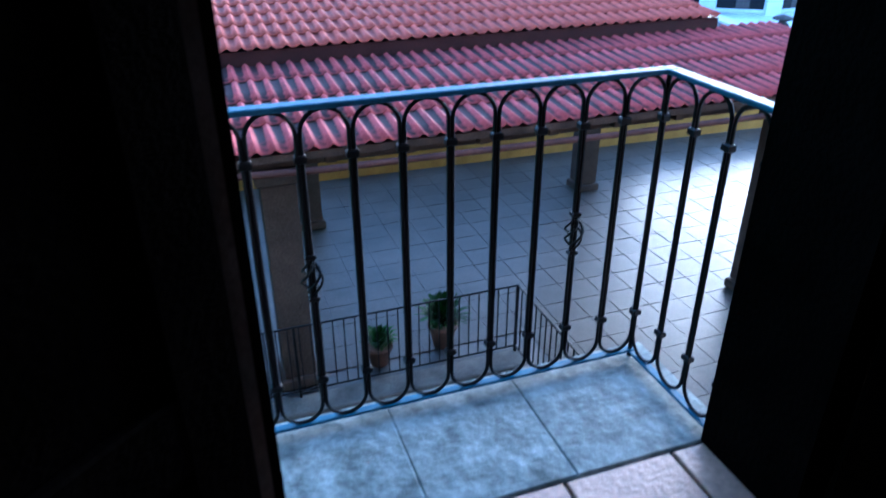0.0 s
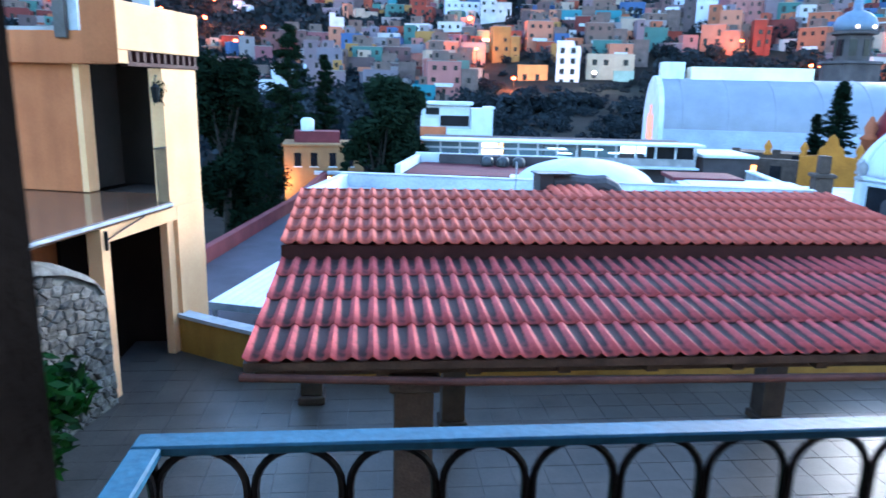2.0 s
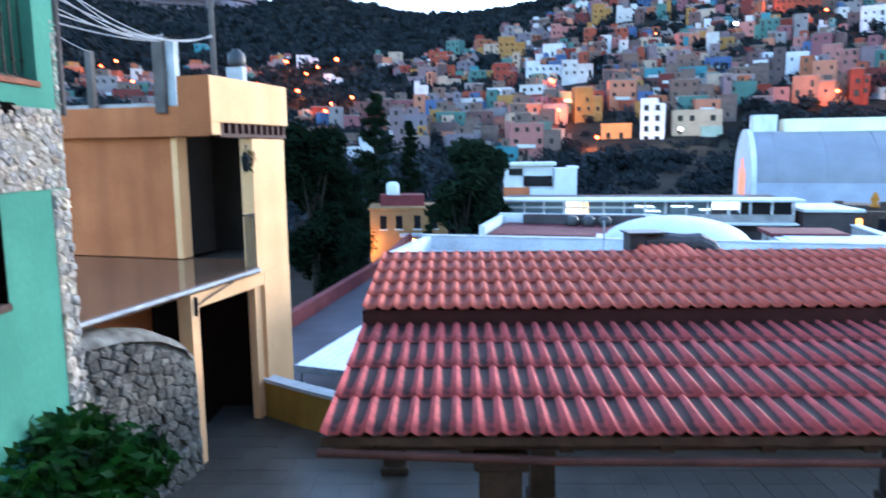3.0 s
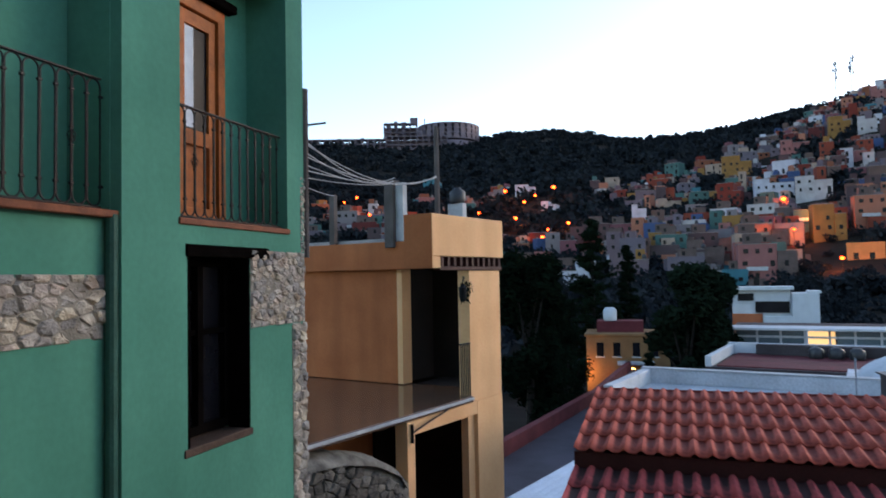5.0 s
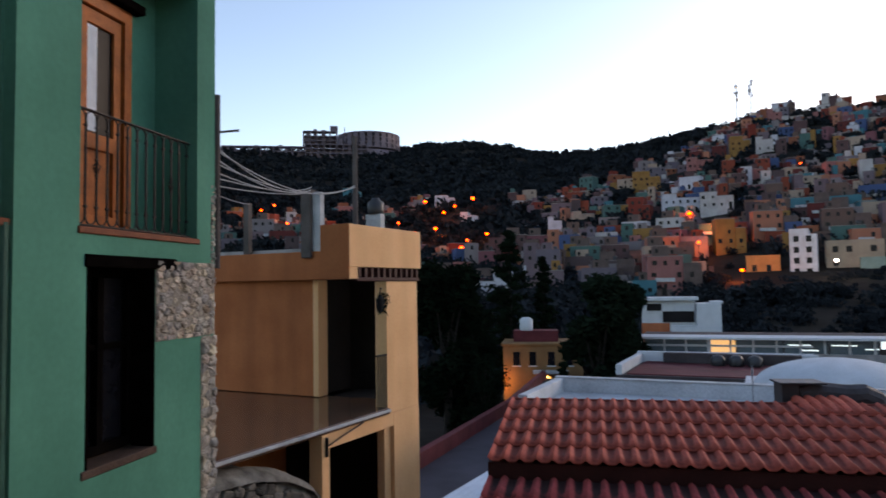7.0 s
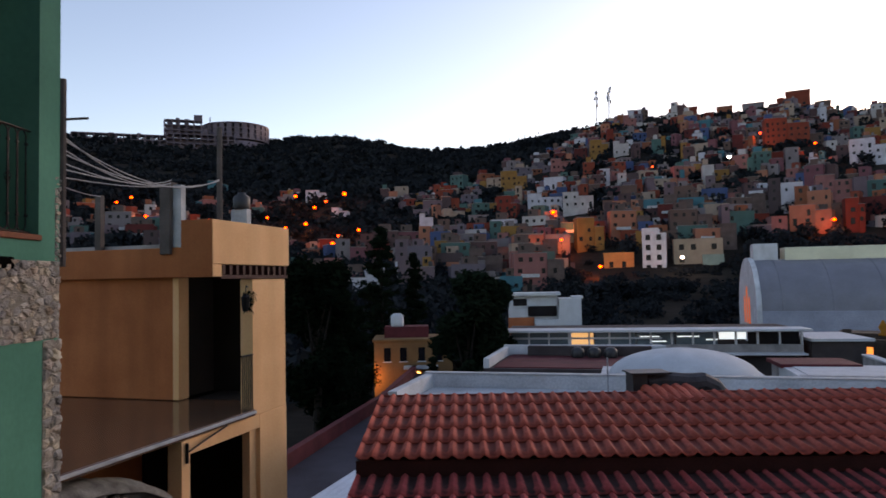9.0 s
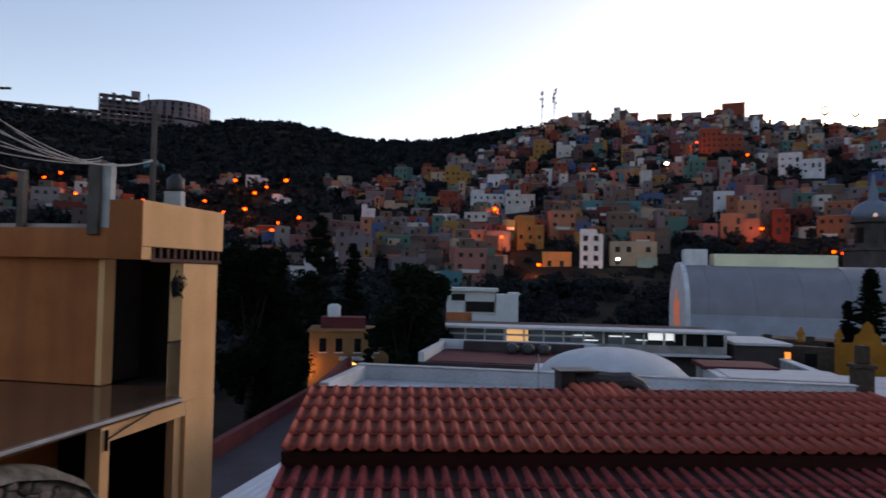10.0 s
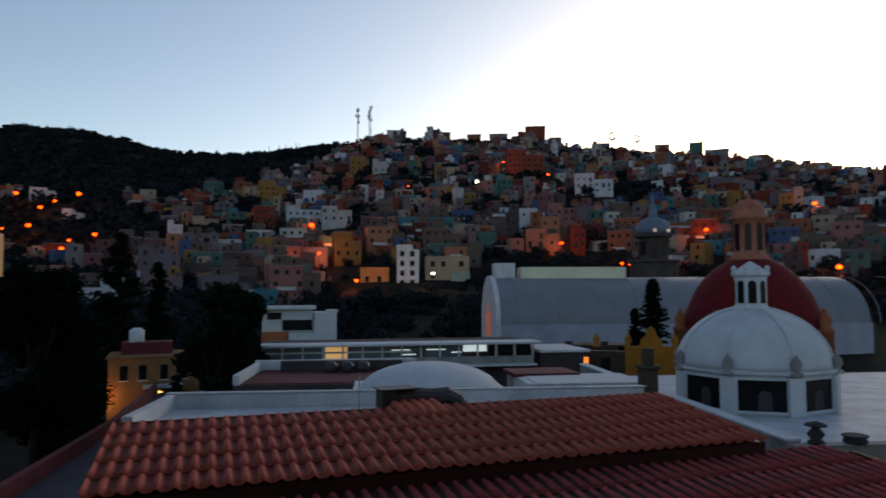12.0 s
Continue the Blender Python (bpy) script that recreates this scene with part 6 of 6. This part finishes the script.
def build_town():
    rnd = random.Random(5)
    sites = sorted(town_sites(), key=lambda s: s[1])
    templates = [house_template(k) for k in range(14)]
    used = [False] * len(templates)
    near, far = sites[:280], sites[280:]
    def facing(az, r, loose):
        x, y = bearing(az, r)
        return -az + 42 * noise.noise((x * 0.021, y * 0.021, 7.0)) + rnd.uniform(-loose, loose)
    for az, r in near:
        k = rnd.randrange(len(templates))
        m = pose(*bearing(az, r), ground_height(az, r) + 0.6, 0, 0, facing(az, r, 9))
        if used[k]:
            copy_thing(templates[k], m)
        else:
            templates[k].matrix_world, used[k] = m, True
    walls, wins, roofs = B(), B(), B()
    for az, r in far:
        x, y = bearing(az, r)
        m = pose(x, y, ground_height(az, r) + rnd.uniform(-1.2, 1.2), 0, 0, facing(az, r, 14))
        w, dp, st = rnd.choice((rnd.uniform(2.8, 5.0), rnd.uniform(4.0, 9.0), rnd.uniform(4.0, 7.0))), rnd.uniform(4.5, 7), rnd.choice((1, 1, 1, 1, 2, 2, 2, 3))
        hgt = 2.6 * st + rnd.uniform(0.1, 0.8)
        box(walls, (-w / 2, 0, -5), (w / 2, dp, hgt), m)
        box(roofs, (-w / 2 - 0.1, -0.1, hgt + 0.003), (w / 2 + 0.1, dp + 0.1, hgt + 0.15), m)
        if rnd.random() < 0.4:
            box(roofs, (w * 0.2, 1.0, hgt + 0.153), (w * 0.2 + 0.9, 1.9, hgt + 1.3), m)
        if rnd.random() < 0.55:
            u = rnd.uniform(-w / 2, 0)
            box(walls, (u, 1.5, hgt + 0.16), (u + w * 0.45, 5, hgt + rnd.uniform(1.8, 2.6)), m)
        if rnd.random() < 0.6:
            ww, side = rnd.uniform(1.6, 4.0), rnd.choice((-1, 1))
            a, b = sorted((side * w / 2, side * (w / 2 + ww)))
            back = rnd.uniform(-1.5, 2)
            wh = max(1.5, hgt + rnd.choice((-2.2, -1.3, -0.8, 1.4, 2.3)))
            box(walls, (a + 0.003, back, -5), (b, back + dp * 0.8, wh), m)
            for lo, hi in openings(rnd, a, b, back, max(1, int(wh / 2.6)), 2.6, 0.6):
                box(wins, lo, hi, m)
        if rnd.random() < 0.9:
            for lo, hi in openings(rnd, -w / 2, w / 2, 0, st, 2.6, 0.75):
                box(wins, lo, hi, m)
    single("distant_houses", walls, TOWNPAINT, "hundreds of painted box houses climbing the far hillside", "houses", kind="stuff")
    single("distant_roofs", roofs, FLATROOF, "flat grey roofs of the houses on the far hillside", "roofs", kind="stuff")
    single("distant_windows", wins, DARKGLASS, "dark windows of the houses on the far hillside", "windows", kind="stuff")


build_town()
build_standout_houses()


def build_landmarks():
    # tall white house, lamplit orange house beside it
    az, r = 15.15, 196
    x, y = bearing(az, r)
    z = 1.6 + r * math.tan(radians(0.2))
    h = placed("tall_white_house", "tall white four-storey house with dark windows", "house", x, y, z, -18)
    solid(h, "wall", (-3.1, 0, -8), (3.0, 6, 10.8), WORNWHITE, 0.05)
    solid(h, "parapet", (-3.1, -0.05, 10.8), (1.2, 6, 12.2), WORNWHITE, 0.05)
    for s in range(4):
        for u in (-2.2, 0.6):
            w = solid(h, "window", (u, -0.07, 0.8 + 2.7 * s), (u + 1.25, -0.001, 2.3 + 2.7 * s), DARKGLASS, 0)
    h = placed("orange_house", "orange rendered house glowing beside a street lamp", "house", *bearing(12.5, 198), 1.6 + 198 * math.tan(radians(0.15)), -14)
    org = mat("orange_wash", (0.55, 0.22, 0.07), 0.85, 0.15, 0.4, 6, 0.2)
    solid(h, "wall", (-4.2, 0, -8), (3.8, 6, 5.6), org, 0.05)
    solid(h, "parapet", (-4.3, -0.08, 5.6), (3.9, 6, 6.1), org, 0.05)
    for u in (-2.8, 0.6):
        solid(h, "window", (u, -0.07, 2.0), (u + 1.1, -0.001, 3.6), DARKGLASS, 0)
    h = placed("cream_house", "long cream house with a green flat above the gully", "house", *bearing(18.3, 200), 1.6 + 200 * math.tan(radians(0.7)), -14)
    solid(h, "wall", (-6, 0, -8), (6.5, 6, 7.4), mat("cream_wash", (0.30, 0.23, 0.165), 0.85, 0.15, 0.4, 6, 0.2), 0.05)
    solid(h, "annex", (1.2, -1.6, -8), (6.5, -0.002, 3.0), mat("mint_wash", (0.20, 0.26, 0.22), 0.85, 0.15, 0.4, 6, 0.2), 0.05)
    for u, zz in ((-4.6, 4.4), (-1.6, 4.4), (-4.6, 1.0), (3.6, 4.4)):
        solid(h, "window", (u, -0.07, zz), (u + 1.3, -0.001, zz + 1.5), DARKGLASS, 0)
    # half-built hotel ruin on the far ridge
    d = 640.0
    base = 1.6 + d * math.tan(radians(10.85))
    f = placed("ridge_building", "unfinished concrete hotel ruin along the far ridge", "building", *bearing(-20.0, d), base, 20)
    # Violet-grey tint puts distance haze into the ruin's concrete colour.
    ruin = mat("hazed_ruin_concrete", (0.14, 0.112, 0.13), 0.9, 0.3, 0.05, 0.8, 0.2)
    def frame_block(u0, u1, y0, floors, fh, z0):
        nb = max(2, int((u1 - u0) / 5.5))
        for s in range(floors + 1):
            solid(f, "floor_slab", (u0, y0, z0 + s * fh), (u1, y0 + 9, z0 + s * fh + 0.9), ruin, 0)
        solid(f, "back_wall", (u0 + 0.5, y0 + 5, z0), (u1 - 0.5, y0 + 6, z0 + (floors - 1) * fh), ruin, 0)
        for i in range(nb + 1):
            u = u0 + (u1 - u0) * i / nb
            solid(f, "column", (u - 0.6, y0, z0), (u + 0.6, y0 + 1.2, z0 + floors * fh), ruin, 0)
    frame_block(-108, -34, 4, 2, 4.2, -3)
    frame_block(-34, 22, 0, 3, 4.0, -5)
    frame_block(-36, -6, 6, 3, 4.4, 7)
    solid(f, "stair_tower", (-12, 7, 20), (-5, 13, 26), ruin, 0)
    for u0, u1, top in ((-34, -30, 21.6), (-27, -24, 23.0), (-20, -16, 22.2), (-4, -1, 14.5), (-58, -55, 8.0), (-80, -76, 7.5)):
        solid(f, "stub_wall", (u0, 8, 4.0), (u1, 10, top), ruin, 0)
    solid(f, "mast", (1.0, 8, 12), (1.8, 9, 25), ruin, 0)
    bm = B()
    R = 30.0
    for s in range(4):
        lathe(bm, [(R - 2, 0), (R, 0), (R, 1.2), (R - 2, 1.2)], 36, (24, R + 2, 6 + s * 4.6))
    part("round_floor", bm, ruin, f)
    bm = B()
    lathe(bm, [(R - 5, 0), (R - 5, 11.0)], 36, (24, R + 2, 4))
    part("round_wall", bm, ruin, f)
    bm = B()
    lathe(bm, [(R - 0.6, -20), (R - 0.6, 0.5)], 36, (24, R + 2, 4))
    part("round_base", bm, ruin, f)
    for i in range(15):
        a = math.pi + math.pi * i / 14
        bm = B()
        box(bm, (-2.3, -0.8, 6), (2.3, 0.8, 20.4), pose(24 + (R - 0.9) * math.cos(a), R + 2 + (R - 0.9) * math.sin(a), 0, 0, 0, math.degrees(a) + 90))
        part("pier", bm, ruin, f)
    # radio masts on the hilltop
    for az, top, wd, seed in ((11.05, 26, 0.5, 1), (12.05, 25, 0.9, 2)):
        r = ridge_distance(az) - 4
        m = thing("radio_mast", "thin lattice radio mast with antennas on the hilltop", "mast", (*bearing(az, r), ground_height(az, r) - 1), group="hilltop masts")
        for k in range(3):
            a = k * 2.094
            bm = B()
            tube(bm, [(wd * math.cos(a), wd * math.sin(a), 0), (0.5 * wd * math.cos(a), 0.5 * wd * math.sin(a), top)], 0.16, 5)
            part("leg", bm, PIPEGREY, m)
        bm = B()
        for i in range(16):
            z = top * i / 16
            tube(bm, [(wd * math.cos(i * 2.094), wd * math.sin(i * 2.094), z), (wd * math.cos((i + 1) * 2.094), wd * math.sin((i + 1) * 2.094), z + top / 16)], 0.1, 4)
        part("lattice", bm, PIPEGREY, m)
        rnd = random.Random(seed)
        for i in range(7):
            a, z = rnd.uniform(0, 6.28), top * rnd.uniform(0.6, 1.0)
            bm = B()
            lathe(bm, [(0.2, 0), (0.55, 0.1), (0.55, 1.9), (0.2, 2.0)], 8, (1.1 * math.cos(a), 1.1 * math.sin(a), z - 1))
            part("antenna", bm, PIPEGREY, m)
    for az in (4.0, 4.8, 5.3, 6.1, 6.4):
        r = ridge_distance(az) - 3
        bm = B()
        tube(bm, [(0, 0, -2), (0, 0, 8)], 0.22, 5)
        single("bare_pole", bm, BARK, "bare pole standing on the ridge", "pole", group="ridge poles").matrix_world = pose(*bearing(az, r), ground_height(az, r))
    # blocky houses on the skyline and two ring-shaped frames
    for k, (az, w, hh) in enumerate(((17.6, 17, 5), (20.6, 9, 4.5), (22.6, 12, 5), (25.6, 13, 9.5), (27.2, 8, 5), (35.5, 9, 6), (38.0, 8, 8), (39.5, 14, 5), (42.5, 9, 4), (46.5, 9, 4), (14.0, 9, 6), (31.0, 8, 4))):
        r = ridge_distance(az) - 3
        h = placed("hilltop_house", "blocky house standing out on the skyline", "house", *bearing(az, r), ground_height(az, r), -az, group="skyline houses")
        solid(h, "wall", (-w / 2, 0, -4), (w / 2, 8, hh), HOUSEPAINT, 0)
        solid(h, "roof", (-w / 2 - 0.2, -0.2, hh), (w / 2 + 0.2, 8.2, hh + 0.5), FLATROOF, 0)
        solid(h, "window", (-w / 4 - 0.7, -0.08, 1.2), (-w / 4 + 0.7, -0.002, 2.6), DARKGLASS, 0)
        solid(h, "window", (w / 4 - 0.7, -0.08, 1.2), (w / 4 + 0.7, -0.002, 2.6), DARKGLASS, 0)
    # Pale rings stand in for two small skyline shapes of unknown kind.
    for az, rad in ((31.7, 2.4), (33.6, 2.2)):
        r = ridge_distance(az) - 2
        z = ground_height(az, r)
        bm = B()
        tube(bm, [(0, 0, -2), (0, 0, 7)], 0.3, 6)
        tube(bm, [(rad * math.cos(a), 0.4 * math.sin(3 * a), 9 + rad * math.sin(a)) for a in (2 * math.pi * i / 14 for i in range(14))], 0.45, 6, True)
        tube(bm, [(-rad, 0, 8), (0, 0, 7), (rad, 0, 8.4)], 0.35, 6)
        single("ring_frame", bm, CABLE, "pale ring-shaped frame on the skyline", "antenna", group="skyline antennas").matrix_world = pose(*bearing(az, r), z)


build_landmarks()


def street_lamp(az, el, white=False, size=1.0, out=3.0):
    r = meets_ground(az, el - 1.4) - out
    x, y = bearing(az, r)
    z = 1.6 + r * math.tan(radians(el))
    foot = min(ground_height(az, r), z - 3)
    s = thing("street_lamp", "lit cold-white street lamp on the hillside" if white else "lit orange sodium street lamp on the hillside", "street lamp", (x, y, foot), -az, group="hillside street lamps")
    bm = B()
    tube(bm, [(0, 0.6, 0), (0, 0.6, z - foot + 0.3), (0, 0.0, z - foot + 0.45)], 0.07, 6)
    part("pole", bm, IRON, s)
    bm = B()
    q = 0.0027 * r * size
    lathe(bm, [(0.05, -0.8 * q), (0.75 * q, -0.5 * q), (q, 0), (0.75 * q, 0.5 * q), (0.05, 0.75 * q)], 12, (0, 0, z - foot))
    part("lamp_head", bm, COLDLAMP if white else SODIUM, s)
    lamp = new("lamp_light", bpy.data.lights.new("lamp_light", 'POINT'))
    lamp.data.energy, lamp.data.shadow_soft_size = (300 if white else 800) * size, 0.6
    lamp.data.color = (1.0, 0.8, 0.65) if white else (1.0, 0.20, 0.03)
    lamp.parent, lamp.location = s, (0, -0.4 - q, z - foot - 0.4)


for az, el, wh, sz in ((-13.4, 6.9, 0, 1.0), (-11.9, 6.0, 0, 0.9), (-11.0, 6.5, 0, 0.8), (-9.5, 7.1, 0, 1.2), (-12.6, 4.7, 0, 1.1), (-10.5, 3.1, 0, 1.2), (-10.0, 3.7, 0, 1.0), (-8.4, 4.2, 0, 1.0), (-14.2, 4.4, 0, 0.7),
                      (-20.0, 5.0, 0, 0.8), (-24.5, 5.2, 0, 0.8), (-25.5, 6.6, 0, 0.8), (-26.5, 6.2, 0, 0.7), (-17.5, 6.6, 0, 0.8), (-15.6, 5.2, 0, 0.8),
                      (6.4, 2.35, 0, 1.0), (7.4, 5.3, 0, 1.35), (9.1, 4.2, 0, 0.8), (8.0, 3.05, 0, 0.8), (11.0, 0.85, 0, 1.1), (17.2, 1.4, 1, 1.0), (20.8, 8.85, 1, 1.0), (26.6, 9.3, 0, 0.7), (27.6, 3.8, 0, 0.9),
                      (32.3, 2.1, 0, 0.9), (32.9, 2.0, 0, 0.8), (38.6, 4.6, 0, 1.0), (44.6, 2.5, 0, 1.3), (46.0, 6.2, 0, 1.2), (47.3, 4.3, 0, 1.5), (47.4, 1.6, 0, 1.5), (48.0, 5.0, 0, 0.9), (15.2, 8.5, 0, 0.5), (23.0, 10.4, 0, 0.6)):
    street_lamp(az, el, bool(wh), sz)


def build_scrub():
    """Low trees and scrub: thick on the ridge, in the gullies and between the houses."""
    rnd = np.random.RandomState(8)
    quads = []
    def clump(az, r, s):
        x, y = bearing(az, r)
        z = ground_height(az, r)
        if 9 < az < 20.5 and 168 < r < 208:
            s *= 0.4
        for k in range(3):
            n, q = (64, 0.55) if r < 260 else (26, 1.0)
            c = np.array((x, y, z)) + s * np.array((rnd.uniform(-1, 1), rnd.uniform(-1, 1), rnd.uniform(0.25, 0.7)))
            d = rnd.normal(size=(n, 3))
            d /= np.linalg.norm(d, axis=1)[:, None]
            p = c + d * (s * np.array((0.75, 0.75, 0.62))) * rnd.uniform(0.55, 1.08, (n, 1))
            a = rnd.normal(size=(n, 3)) * (s * 0.20 * q)
            b = np.cross(a, rnd.normal(size=(n, 3)))
            b *= (s * 0.26 * q / np.maximum(np.linalg.norm(b, axis=1), 1e-6))[:, None]
            quads.append(np.stack((p - a, p + b, p + a, p - b), 1).reshape(-1, 3))
    az = -38.0
    while az < 60:
        clump(az, ridge_distance(az) - rnd.uniform(0, 12), rnd.uniform(1.2, 4.2) if az < 12 else rnd.uniform(0.8, 2.4))
        az += rnd.uniform(0.12, 0.42)
    for i in range(1900):
        az = rnd.uniform(-36, 9)
        lim = lerp_table([(-36, 300), (-12, 345), (-2, 360), (4, 405), (9, 450)], az)
        clump(az, rnd.uniform(lim, ridge_distance(az)), rnd.uniform(2, 5))
    for i in range(1500):
        az = rnd.uniform(-36, 57)
        clump(az, rnd.uniform(FOOT - 40, 440), rnd.uniform(1.4, 4.0))
    for i in range(620):
        az = rnd.uniform(-32, 3)
        clump(az, rnd.uniform(185, 350), rnd.uniform(1.6, 4.0))
    for i in range(34):
        az, r = rnd.uniform(-30, 50), rnd.uniform(235, 430)
        for k in range(7):
            clump(az + rnd.uniform(-0.9, 0.9), r + rnd.uniform(-8, 8), rnd.uniform(2.5, 4.6))
    for i in range(120):
        az = rnd.uniform(8, 34)
        clump(az, rnd.uniform(115, 170), rnd.uniform(1.2, 2.6))
    for i in range(120):
        az = rnd.uniform(-16, 6)
        clump(az, rnd.uniform(60, 150), rnd.uniform(1.5, 4))
    co = np.concatenate(quads)
    me = bpy.data.meshes.new("scrub")
    me.from_pydata(co.tolist(), [], np.arange(len(co)).reshape(-1, 4).tolist())
    me.materials.append(BUSH)
    tagged(new("scrub", me), "dark scrub and low trees on the hillside", "scrub", kind="stuff")


build_scrub()


# ---- terrace tiles ----
def build_terrace_tiles():
    size, gap = 0.45, 0.007
    x0, x1, y0, y1 = WELL
    bm = B()
    box(bm, (0, 0, -0.012), (size - gap, size - gap, 0.0), bev=0.003)
    me = mesh_of("terrace_tile", bm, PAVER)
    near, rest, rnd = 0, B(), random.Random(4)
    for i in range(-13, 35):
        for j in range(2, 33):
            x, y = i * size, 0.95 + (j - 2) * size
            if x < -5.0 or x > 13.6 or y > 12.0 + (1.2 if x < -2.4 else -0.2):
                continue
            if x0 - size - 0.05 < x < x1 + 0.17 and y < y1 + 0.23:
                continue
            if near < 300 and 2.4 < x < 8.5 and 5.5 < y < 11:
                piece("terrace_tile", me, terrace, pose(x, y, TERRACE + rnd.uniform(-0.0015, 0.0015), rnd.uniform(-0.2, 0.2), rnd.uniform(-0.2, 0.2)))
                near += 1
            else:
                box(rest, (x, y, TERRACE - 0.012), (x + size - gap, y + size - gap, TERRACE + rnd.uniform(-0.002, 0.001)))
    ob = part("tile_field", rest, PAVER, terrace)
    tagged(ob, "grey square terrace tiles", kind="stuff")


build_terrace_tiles()
